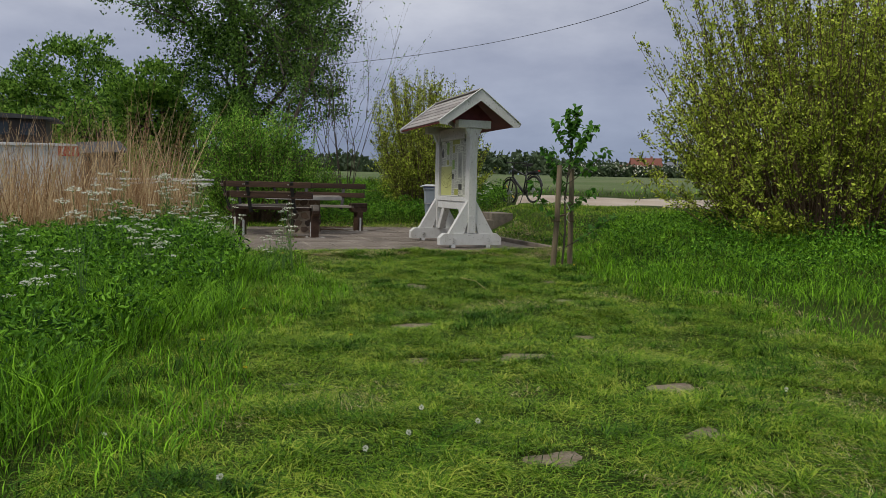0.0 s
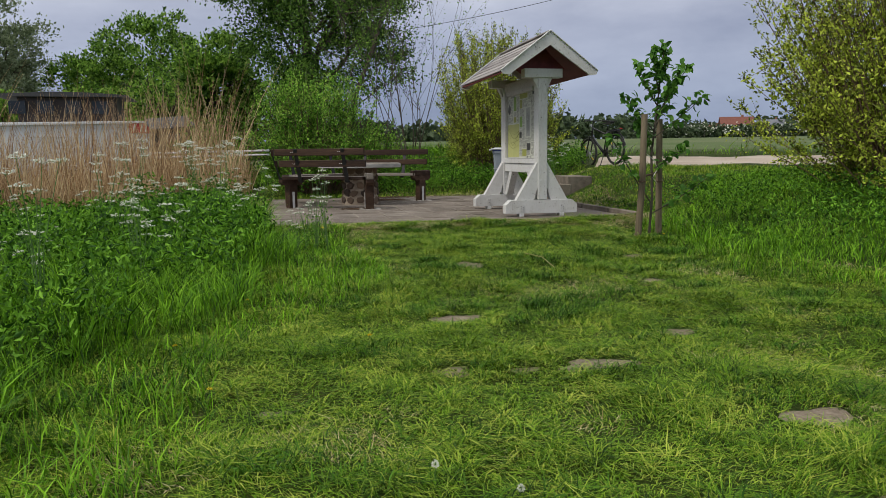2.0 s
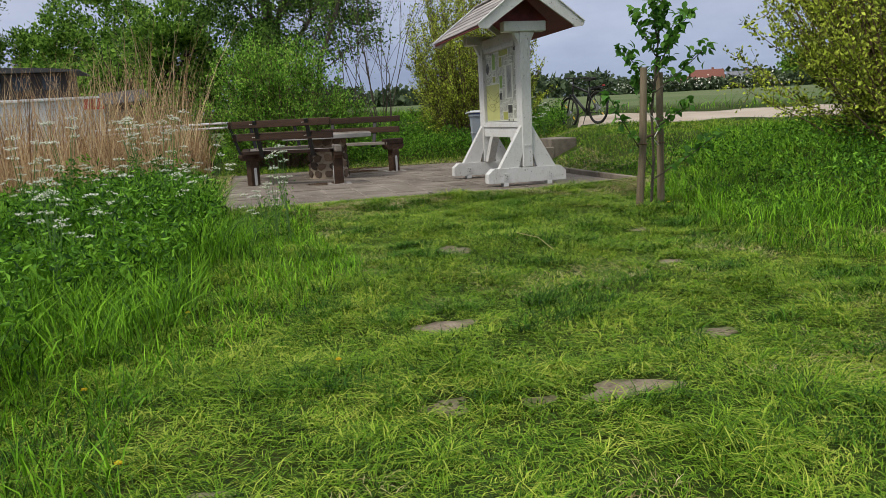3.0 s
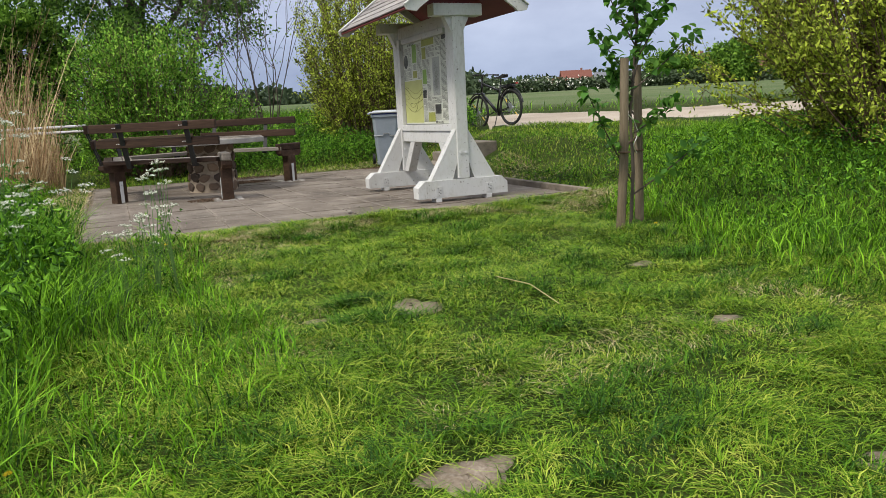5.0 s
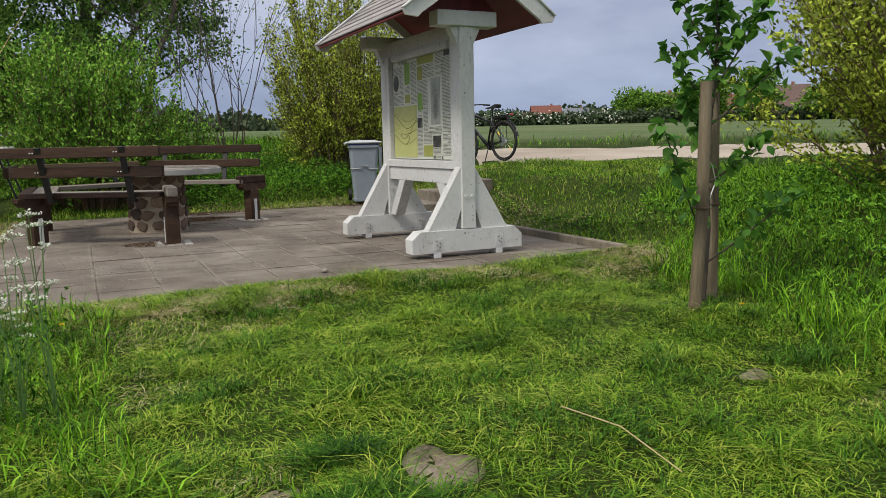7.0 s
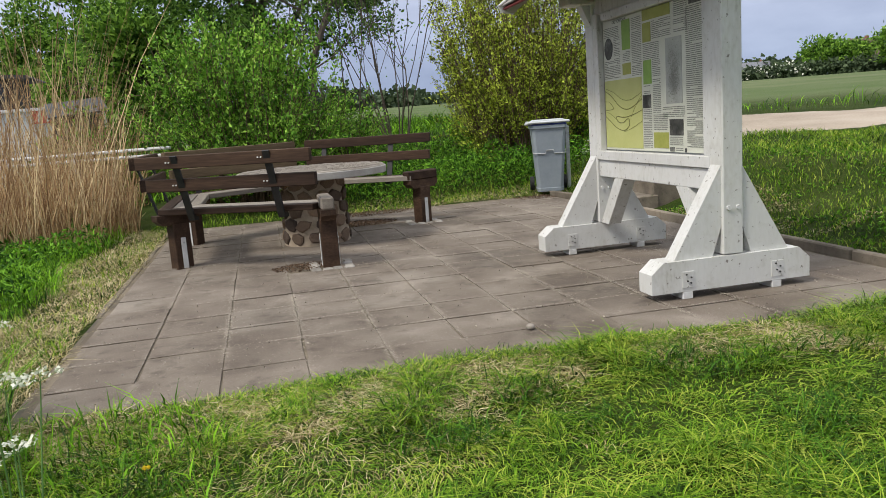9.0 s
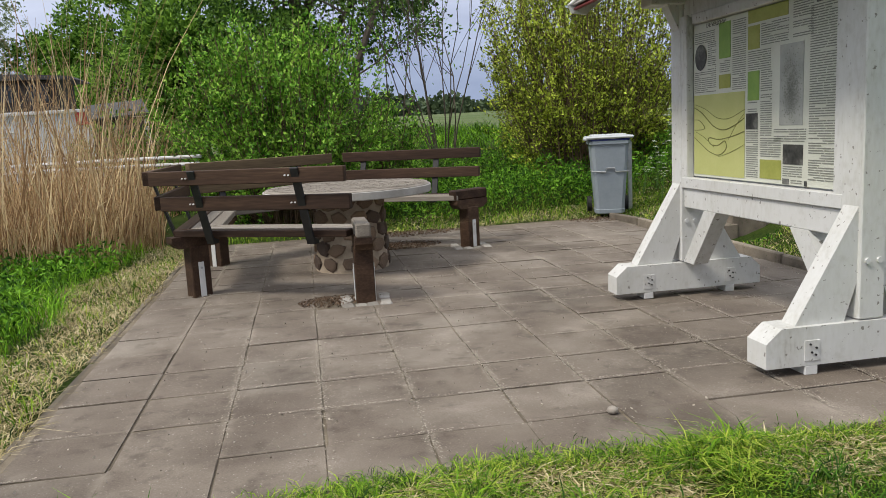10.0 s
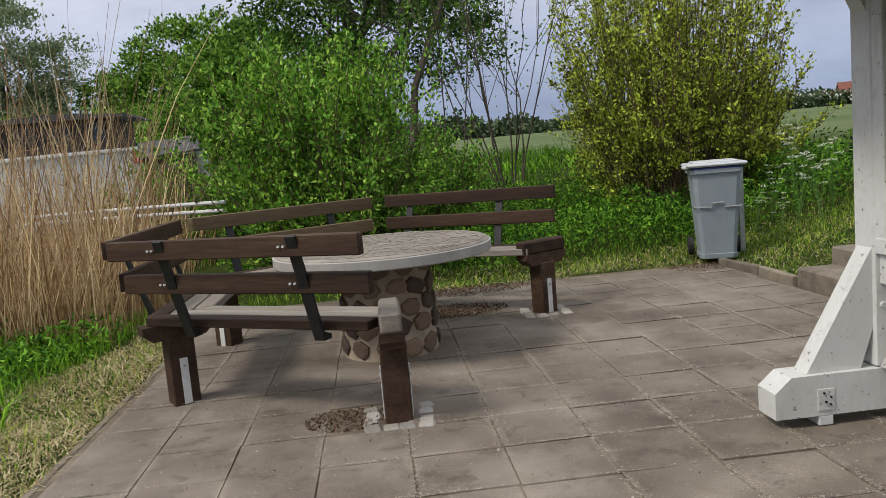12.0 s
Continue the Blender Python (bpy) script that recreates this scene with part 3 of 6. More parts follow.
house(32.8, 300, -20, 11, 8, 2.6, 4.6, "house_brick", "tile_roof", "brick house with a steep red tiled roof")
house(35.0, 310, -35, 9, 7, 2.6, 3.6, "house_white", "grey_roof", "small pale house with a grey roof")
house(31.4, 305, 12, 9, 7, 2.4, 2.2, "house_white", "tile_roof", "low pale farm building with a red roof")
house(41.2, 215, 15, 10, 8, 2.6, 5.0, "house_brick", "brown_roof", "brick house with a brown roof behind trees")
house(45.6, 240, 65, 9, 8, 2.6, 5.0, "house_brick", "tile_roof", "brick house with a red gable roof")
house(48.6, 205, -52, 12, 9, 3.0, 5.2, "house_white", "brown_roof", "white rendered house with a dark brown roof")


# ---- trees and bushes ----
def limbs(bm, start, direction, length, radius, depth, spread=0.6, ends=None, kids=3, sides=6):
    """Tapered, bent limbs that fork."""
    p, d = Vector(start), Vector(direction).normalized()
    pts, rad = [p.copy()], [radius]
    seg = 4
    for i in range(seg):
        d = (d + Vector(rng.normal(0, 0.10, 3)) + Vector((0, 0, 0.05))).normalized()
        p = p + d * length / seg
        pts.append(p.copy())
        rad.append(radius * (1 - 0.55 * (i + 1) / seg))
    add_tube(bm, pts, rad, sides)
    if ends is not None:
        ends.extend(pts[2:])
    if depth > 0:
        for k in range(kids):
            at = pts[int(rng.integers(2, seg + 1))]
            nd = (d + Vector(rng.normal(0, spread, 3))).normalized()
            limbs(bm, at, nd, length * rng.uniform(0.55, 0.8), radius * 0.45, depth - 1, spread, ends, kids, max(4, sides - 1))


def tree(x, y, height, crown_c, crown_r, leaves, leaf, mat, label, trunk_r=0.2, n_clumps=160, clump_r=0.6, group="", depth=3):
    z = on_land(x, y)
    t = thing("tree", pose(x, y, z - 0.1), label, "tree", group)
    bm = bmesh.new()
    ends = []
    limbs(bm, (0, 0, 0), (0.02, 0.01, 1), height * 0.62, trunk_r, 0, ends=ends, sides=9)
    for k in range(11):
        a = 2.4 * k
        zz = height * (0.2 + 0.4 * k / 11)
        limbs(bm, (0.02 * zz / 4, 0.01 * zz, zz), (math.cos(a), math.sin(a), 0.75), crown_r[0] * 0.62, trunk_r * 0.42, depth - 1, ends=ends)
    part("trunk", bm, "bark", t)
    p, aim, c = clumps(crown_c, crown_r, n_clumps, max(1, int(leaves * 0.62 / n_clumps)), clump_r, 0.45)
    e = np.array([tuple(v) for v in ends if v.z > height * 0.2])
    e = e[rng.integers(0, len(e), int(leaves * 0.22))] + rng.normal(0, clump_r * 0.35, (int(leaves * 0.22), 3))
    p = np.concatenate([p, e])
    aim = np.concatenate([aim, unit(e - np.asarray(crown_c)) + np.array([0, 0, -0.2])])
    part("crown", leaf_mesh("crown", p, leaf, aim), mat, t)
    return t


# dense dark tree behind the seats, and the row along the water
tree(0.3, 17.0, 12, (0, 0, 6.9), (4.0, 3.8, 5.0), 86000, 0.125, "dark_tree", "tall dense dark-leaved tree behind the shrub", 0.26, 240, 0.60)
for x, y, h, r, m, n in ((-8.7, 38, 10.0, 3.1, "mid_tree", 24000), (-12.6, 40.5, 8.2, 1.9, "mid_tree", 13000), (-17.6, 38.5, 12.0, 3.0, "willow", 24000),
                         (-23, 63, 13, 2.6, "willow", 7000), (-3.3, 22, 6.2, 1.6, "mid_tree", 16000), (-6.3, 30, 5.5, 2.6, "mid_tree", 9000), (-14.5, 34, 4.6, 2.6, "mid_tree", 7000),
                         (-26, 44, 9, 4.0, "mid_tree", 8000), (-10.5, 33, 4.8, 2.6, "mid_tree", 7000), (-1.5, 44, 5.0, 4.5, "mid_tree", 7000)):
    tree(x, y, h, (0, 0, h * 0.58), (r, r, h * 0.45), n, 0.22, m,
         "grey-green willow beyond the reeds" if m == "willow" else "broad fresh green tree beyond the reeds", 0.22, max(30, int(4.5 * r * h)), 0.55, "trees along the water", 3)
for b, d, h, r in ((43.2, 190, 9, 4.2), (46.9, 175, 11, 4.8), (40.4, 200, 7, 4.5), (38.9, 205, 8, 4.4), (44.4, 180, 8.5, 1.6), (51.8, 190, 8, 6.0), (53.5, 185, 7, 4.0)):
    x, y = place(b, d)
    tree(x, y, h, (0, 0, h * 0.56), (r, r, h * 0.46), 3800, 0.9, "mid_tree", "round green tree beside the far village", 0.3, 60, 1.5, "trees of the far village", 2)


def stem_mesh(name, paths, radii):
    """Three-sided tapering stems along paths (n, m, 3), with radii (m,) or (n, m)."""
    paths = np.asarray(paths, float)
    n, m = paths.shape[:2]
    radii = np.broadcast_to(radii, (n, m))
    d = unit(np.gradient(paths, axis=1))
    a = unit(np.cross(d, rng.normal(size=(n, 1, 3))))
    b = np.cross(d, a)
    v = np.stack([paths + radii[..., None] * (a * math.cos(q) + b * math.sin(q)) for q in (0, 2.094, 4.189)], 2)
    i0 = (np.arange(n)[:, None] * m + np.arange(m - 1)[None, :]).reshape(-1, 1) * 3
    f = np.concatenate([i0 + [k, (k + 1) % 3, (k + 1) % 3 + 3, k + 3] for k in range(3)])
    return rough_mesh(name, v.reshape(-1, 3), f)


def along(paths, k, f):
    """Points at the fractions f of the paths k."""
    g = f * (paths.shape[1] - 1)
    i = np.minimum(g.astype(int), paths.shape[1] - 2)
    w = (g - i)[:, None]
    return paths[k, i] * (1 - w) + paths[k, i + 1] * w


def bush(x, y, height, radius, shoots, leaves, leaf, mat, label, upright=0.5, whips=20, square=2.6, base=0.35, lean=(0, 0), low=0.02, side=9, twig_len=0.34, leaf_from=0.35, fringe=0.04):
    """A bush of many shoots that rise from one stool and fan out to a rounded, uneven outline, leaves along them and their side twigs."""
    t = thing("bush", pose(x, y, on_land(x, y) - 0.05), label, "bush")
    q = unit(rng.normal(size=(shoots, 3)) + np.array([0, 0, 0.25]))
    q[:, 2] = np.where(q[:, 2] < -0.75, -q[:, 2], q[:, 2])
    fit = (np.abs(q) ** square).sum(1) ** (-1 / square)
    bumpy = 1 + 0.09 * np.sin(q[:, 0] * 6 + q[:, 2] * 5 + x) + 0.07 * np.sin(q[:, 1] * 9 - q[:, 2] * 7) + rng.normal(0, 0.06, shoots)
    r = (fit * bumpy * rng.uniform(0.55, 1.0, shoots) ** 0.35)[:, None]
    half = height / 2
    tip = np.array([lean[0], lean[1], half]) + q * r * np.array([radius[0], radius[1], half])
    tip[:, 2] = np.maximum(tip[:, 2], low + rng.uniform(0, 0.25, shoots))
    whip = np.arange(shoots) < whips
    tip[whip] = np.stack([lean[0] + rng.uniform(-0.85, 0.85, whips) * radius[0], lean[1] + rng.uniform(-0.7, 0.7, whips) * radius[1], height * rng.uniform(0.96, 1.13, whips)], 1)
    foot = np.stack([tip[:, 0] * base, tip[:, 1] * base, np.zeros(shoots)], 1) + rng.normal(0, 0.06, (shoots, 3)) * np.array([1, 1, 0])
    knee = foot + (tip - foot) * np.array([1 - upright, 1 - upright, 0.75]) * 0.6 + rng.normal(0, 0.07, (shoots, 3))
    f = np.linspace(0, 1, 7)[None, :, None]
    paths = foot[:, None] * (1 - f) ** 2 + 2 * f * (1 - f) * knee[:, None] + tip[:, None] * f * f
    paths[:, 1:] += rng.normal(0, 0.018, (shoots, 6, 3))
    part("branchwork", stem_mesh("branchwork", paths, np.linspace(0.013, 0.003, 7)), "twig", t, "brown upright stems")
    n = shoots * side
    k = np.repeat(np.arange(shoots), side)
    f0 = rng.uniform(0.3, 0.97, n)
    start = along(paths, k, f0)
    heading = unit(along(paths, k, np.minimum(f0 + 0.1, 1.0)) - along(paths, k, f0 - 0.1)) * 0.9 + rng.normal(0, 0.55, (n, 3)) + np.array([0, 0, 0.35 * upright])
    reach = twig_len * rng.uniform(0.4, 1.3, n)[:, None] * np.where(whip[k], 0.35, 1.0)[:, None]
    heading = unit(heading)
    twigs = np.stack([start, start + heading * reach * 0.5 + rng.normal(0, 0.012, (n, 3)), start + heading * reach + np.array([0, 0, 0.12]) * reach], 1)
    part("twig_work", stem_mesh("twig_work", twigs, np.array([0.0045, 0.003, 0.0015])), "twig", t, "thin brown side twigs")
    n1 = int(leaves * 0.22)
    k1 = rng.integers(0, shoots, n1)
    k2 = rng.integers(0, n, leaves - n1)
    f1 = leaf_from + (1 - leaf_from) * rng.random(n1) ** 0.7
    p = np.concatenate([along(paths, k1, f1), along(twigs, k2, rng.random(len(k2)))])
    aim = np.concatenate([unit(tip[k1] - foot[k1]), heading[k2]]) * 0.9 + np.array([0, 0, 0.2])
    p = p + rng.normal(0, fringe, p.shape)
    keep = p[:, 2] > 0.02
    part("foliage", leaf_mesh("foliage", p[keep], leaf, aim[keep], 0.75), mat, t)
    return t


bush(7.85, -3.25, 4.0, (2.75, 2.45), 620, 140000, 0.054, "hedge", "large rounded bush with yellow-green leaves and brown stems", 0.5, 80, 3.4, 0.5, side=8, leaf_from=0.45, fringe=0.028)
bush(4.38, 7.3, 3.4, (1.55, 1.45), 360, 60000, 0.054, "hedge", "rounded yellow-green bush with brown stems behind the bin", 0.4, 24, 3.6, 0.48, side=8, leaf_from=0.45, fringe=0.026)
bush(-0.28, 6.1, 2.45, (1.5, 1.1), 190, 36000, 0.062, "shrub", "bright green leafy shrub behind the benches", 0.35, 50, 2.2, 0.35, twig_len=0.46, side=7, fringe=0.024)
bush(1.0, 6.8, 1.35, (0.75, 0.7), 70, 9000, 0.055, "shrub", "low bright green shrub beside the larger one", 0.4, 8)
bush(-2.7, 9.8, 1.7, (1.4, 1.2), 80, 7000, 0.085, "mid_tree", "low scrub at the edge of the reeds", 0.3, 6)

# thin many-stemmed young trees, almost bare
for x, y, n, h in ((2.35, 8.4, 11, 4.2), (1.55, 9.0, 4, 4.6)):
    t = thing("young_tree", pose(x, y, on_land(x, y) - 0.05), "thin multi-stemmed young tree with few leaves", "tree", "thin young trees")
    bm, ends = bmesh.new(), []
    for k in range(n):
        a = rng.uniform(0, 2 * math.pi)
        limbs(bm, (0.12 * math.cos(a), 0.12 * math.sin(a), 0), (0.26 * math.cos(a), 0.22 * math.sin(a), 1), h * rng.uniform(0.55, 0.8), 0.014, 2, 0.3, ends, 3, 5)
    part("branchwork", bm, "bark", t)
    e = np.array([tuple(v) for v in ends if v.z > 1.4])
    e = e[rng.integers(0, len(e), 900)] + rng.normal(0, 0.05, (900, 3))
    part("leaves", leaf_mesh("leaves", e, 0.06), "mid_tree", t)
t = thing("tree", pose(1.1, 13.0, on_land(1.1, 13.0) - 0.1), "slender dark trunk with thin leafy side branches", "tree")
bm, ends = bmesh.new(), []
limbs(bm, (0, 0, 0), (0.0, 0, 1), 8.0, 0.09, 0, ends=ends)
for k in range(16):
    a = 2.4 * k
    limbs(bm, (0, 0, 1.6 + k * 0.36), (math.cos(a), math.sin(a), 0.5), 1.5, 0.025, 1, 0.4, ends, 3, 5)
part("trunk", bm, "bark", t)
e = np.array([tuple(v) for v in ends if v.z > 1.6])
e = e[rng.integers(0, len(e), 5000)] + rng.normal(0, 0.13, (5000, 3))
part("crown", leaf_mesh("crown", e, 0.11), "dark_tree", t)

# overhead cable
bm = bmesh.new()
cable_a, cable_m, cable_b = Vector((7.64, 30.58, 7.97)), Vector((11.75, 19.83, 7.64)), Vector((13.87, 11.83, 7.82))
run_ab = (cable_b - cable_a).length
cable_pts = []
for i in range(-10, 41):
    f = i / 20
    wa, wm, wb = (1 - f) * (1 - 2 * f), 4 * f * (1 - f), f * (2 * f - 1)
    cable_pts.append(cable_a * wa + cable_m * wm + cable_b * wb)
add_tube(bm, cable_pts, 0.012, 5)
tagged(part("cable", bm, "rubber"), "thin black overhead cable crossing the sky", "cable")


# ---- the board under its little roof ----
BX, YF, YB = 2.475, -1.38, 0.29          # middle line of the board, its front and back post
board = thing("notice_board", pose(BX, 0, 0), "white wooden notice board with a small gabled roof on the paving", "notice board")


def foot_frame(y):
    """One end of the board's trestle: sill beam, post and slanting braces."""
    sill = part("sill_beam", add_prism(bmesh.new(), [(-0.525, 0.045), (0.50, 0.045), (0.50, 0.16), (0.43, 0.225), (-0.45, 0.225), (-0.525, 0.16)], pose(0, y - 0.075, 0), 0.15), "white_paint", board)
    for sx in (-0.30, 0.28):
        part("foot_block", box((sx, y - 0.01, 0.022), (0.065, 0.13, 0.044)), "zinc_paint", sill, "dark metal foot under the sill")
        plate = part("bolt_plate", box((sx, y - 0.0765, 0.115), (0.075, 0.005, 0.095), bevel=0.001), "white_paint", sill)
        for dx, dz in ((-0.012, 0.03), (0.018, 0.012), (-0.004, -0.008), (0.016, -0.02)):
            part("bolt", tube([(sx + dx, y - 0.086, 0.115 + dz), (sx + dx, y - 0.080, 0.115 + dz)], 0.005, 6), "black_steel", plate)
    post = part("post", box((0, y, 1.055), (0.13, 0.135, 1.65), bevel=0.006), "white_paint", board)
    for s in (-0.03, 0.03):
        part("bolt", tube([(s, y - 0.078, 0.50), (s, y - 0.066, 0.50)], 0.014, 8), "zinc_paint", post)
    for s in (-1, 1):
        bm = bmesh.new()
        add_prism(bm, [(s * 0.37, 0.225), (s * 0.125, 0.225), (s * 0.065, 0.40), (s * 0.065, 0.745)], pose(0, y - 0.05, 0), 0.10)
        part("brace", bm, "white_paint", board)
        bm = bmesh.new()
        add_prism(bm, [(s * 0.065, 1.72), (s * 0.065, 1.875), (s * 0.14, 1.875)], pose(0, y - 0.045, 0), 0.09)
        part("bracket", bm, "white_paint", board)
    part("tie_beam", box((0, y - 0.01, 1.935), (0.54, 0.16, 0.12), bevel=0.006), "white_paint", board)


foot_frame(YF)
foot_frame(YB)
mid, span = (YF + YB) / 2, YB - YF - 0.135
part("lower_rail", box((0, mid, 0.655), (0.09, span, 0.13), bevel=0.005), "white_paint", board)
part("upper_rail", box((0, mid, 1.86), (0.09, span, 0.14), bevel=0.005), "white_paint", board)
for y, s in ((YF + 0.07, 1), (YB - 0.07, -1)):
    bm = bmesh.new()
    add_prism(bm, [(0, 0.23), (0.13, 0.23), (0.40, 0.59), (0.26, 0.59)], pose(0.05, y, 0, 0, 0, 90 * s) if s == 1 else pose(-0.05, y, 0, 0, 0, -90), 0.10)
    part("knee_brace", bm, "white_paint", board)
for y in (YF + 0.10, YB - 0.10):
    part("frame_stile", box((-0.035, y, 1.26), (0.05, 0.07, 1.08), bevel=0.004), "white_paint", board)
part("frame_rail", box((-0.035, mid, 0.755), (0.055, span, 0.07), bevel=0.004), "white_paint", board)
part("frame_rail", box((-0.035, mid, 1.765), (0.05, span - 0.27, 0.06), bevel=0.004), "white_paint", board)
part("back_panel", box((0.02, mid, 1.26), (0.03, span, 1.08)), "white_paint", board)

# the sheet behind its cover, printed with text columns, maps and pictures
sheet_y0, sheet_y1, sheet_z0, sheet_z1 = YB - 0.145, YF + 0.145, 0.80, 1.73
W, H = sheet_y0 - sheet_y1, sheet_z1 - sheet_z0
sheet = part("map_sheet", box((-0.012, mid, (sheet_z0 + sheet_z1) / 2), (0.006, W, H), bevel=0), "paper", board, "faded printed information sheet with maps and text")


def on_sheet(u, v, lift=0.0):
    return Vector((-0.016 - lift, sheet_y0 - u * W, sheet_z1 - v * H))


def print_patch(u0, v0, u1, v1, mat, lift=0.001):
    bm = bmesh.new()
    c = (on_sheet(u0, v0) + on_sheet(u1, v1)) / 2
    add_box(bm, (c.x - lift, c.y, c.z), (0.002, abs(u1 - u0) * W, abs(v1 - v0) * H))
    return part("printed_picture", bm, mat, sheet)


print_patch(0.005, 0.46, 0.42, 0.985, "print_map")
for a in ((0.22, 0.025, 0.31, 0.245, "print_green"), (0.44, 0.0, 0.70, 0.075, "print_olive"), (0.44, 0.09, 0.52, 0.225, "print_olive"),
          (0.22, 0.345, 0.31, 0.43, "print_olive"), (0.44, 0.35, 0.52, 0.52, "print_green"), (0.43, 0.595, 0.51, 0.69, "print_dark"),
          (0.655, 0.23, 0.795, 0.67, "print_pale"), (0.68, 0.775, 0.80, 0.885, "print_dark"), (0.53, 0.865, 0.67, 0.975, "print_olive"),
          (0.86, 0.0, 0.97, 0.05, "print_dark"), (0.68, 0.965, 0.72, 0.995, "print_dark"), (0.81, 0.97, 0.825, 0.998, "print_dark")):
    print_patch(*a)
bm = bmesh.new()
for k in range(20):
    a0, a1 = 2 * math.pi * k / 20, 2 * math.pi * (k + 1) / 20
    bm.faces.new([bm.verts.new(on_sheet(0.065 + 0.05 * c, 0.215 + 0.085 * s, 0.0025)) for c, s in ((0, 0), (math.cos(a0), math.sin(a0)), (math.cos(a1), math.sin(a1)))])
part("printed_picture", bm, "print_dark", sheet)
# a grey etching: many short dark strokes, thickest in its middle
bm = bmesh.new()
for k in range(1100):
    u, v = 0.725 + rng.normal(0, 0.026), 0.47 + rng.normal(0, 0.085)
    if 0.66 < u < 0.785 and 0.24 < v < 0.655:
        du, dv = rng.uniform(0.001, 0.006), rng.uniform(0.001, 0.006)
        bm.faces.new([bm.verts.new(on_sheet(p, q, 0.0026)) for p, q in ((u, v), (u + du, v), (u + du, v + dv), (u, v + dv))])
tagged(part("printed_etching", bm, "ink", sheet, "grey etching of a tree"), kind="stuff")
# columns of small print as plain bars
bm = bmesh.new()
for u0, u1, v0, v1 in ((0.01, 0.19, 0.055, 0.125), (0.125, 0.20, 0.13, 0.30), (0.01, 0.20, 0.31, 0.45), (0.325, 0.43, 0.03, 0.45), (0.225, 0.31, 0.26, 0.335),
                       (0.53, 0.71, 0.09, 0.21), (0.44, 0.60, 0.235, 0.34), (0.53, 0.61, 0.35, 0.73), (0.44, 0.51, 0.53, 0.585), (0.43, 0.52, 0.70, 0.98),
                       (0.53, 0.67, 0.74, 0.855), (0.62, 0.82, 0.69, 0.76), (0.73, 0.85, 0.005, 0.20), (0.83, 0.99, 0.06, 0.96), (0.68, 0.80, 0.895, 0.955), (0.73, 0.80, 0.97, 0.99)):
    v = v0
    while v < v1:
        u = u0
        while u < u1 - 0.01:
            e2 = min(u1, u + rng.uniform(0.03, 0.11))
            if rng.random() > 0.06:
                bm.faces.new([bm.verts.new(on_sheet(p, q, 0.0012)) for p, q in ((u, v), (e2 - 0.004, v), (e2 - 0.004, v + 0.0055), (u, v + 0.0055))])
            u = e2
        v += 0.0128
part("small_print", bm, "ink", sheet)
# winding river lines of the map
bm = bmesh.new()
for line, r in ((((0.01, 0.54), (0.08, 0.58), (0.17, 0.66), (0.25, 0.69), (0.33, 0.67), (0.42, 0.62)), 0.0028), (((0.02, 0.52), (0.12, 0.56), (0.2, 0.61), (0.3, 0.62), (0.42, 0.57)), 0.0016),
                (((0.01, 0.62), (0.06, 0.63), (0.10, 0.68), (0.01, 0.69)), 0.002), (((0.42, 0.70), (0.33, 0.73), (0.22, 0.75), (0.14, 0.74), (0.15, 0.78), (0.21, 0.79), (0.27, 0.76), (0.28, 0.81), (0.22, 0.85), (0.14, 0.83), (0.08, 0.79), (0.01, 0.74)), 0.0028),
                (((0.42, 0.78), (0.34, 0.82), (0.26, 0.85), (0.22, 0.86)), 0.0014), (((0.02, 0.70), (0.1, 0.74), (0.18, 0.80)), 0.0014), (((0.30, 0.75), (0.36, 0.66), (0.42, 0.59)), 0.0014)):
    pts = [on_sheet(u, v, 0.003) for u, v in line]
    fine_pts = []
    for i in range(len(pts) - 1):
        p0, p1, p2, p3 = pts[max(0, i - 1)], pts[i], pts[i + 1], pts[min(len(pts) - 1, i + 2)]
        for k in range(5):
            q = k / 5
            fine_pts.append(0.5 * ((2 * p1) + (p2 - p0) * q + (2 * p0 - 5 * p1 + 4 * p2 - p3) * q * q + (3 * p1 - p0 - 3 * p2 + p3) * q ** 3))
    fine_pts.append(pts[-1])
    add_tube(bm, fine_pts, r, 5)
part("map_lines", bm, "map_line", sheet)
fc = bpy.data.curves.new("heading", "FONT")
fc.body, fc.size, fc.extrude = "DIE VERSCHW", 0.034, 0.0004
fo = new("heading_text", fc)
bpy.context.view_layer.update()
heading = bpy.data.meshes.new_from_object(fo.evaluated_get(bpy.context.evaluated_depsgraph_get()))
bpy.data.objects.remove(fo)
heading.transform(Matrix.Translation(on_sheet(0.115, 0.032, 0.003)) @ Matrix(((0, 0, -1, 0), (-1, 0, 0, 0), (0, 1, 0, 0), (0, 0, 0, 1))))
heading.materials.clear()
part("heading", heading, "ink_dark", sheet, "dark heading letters")

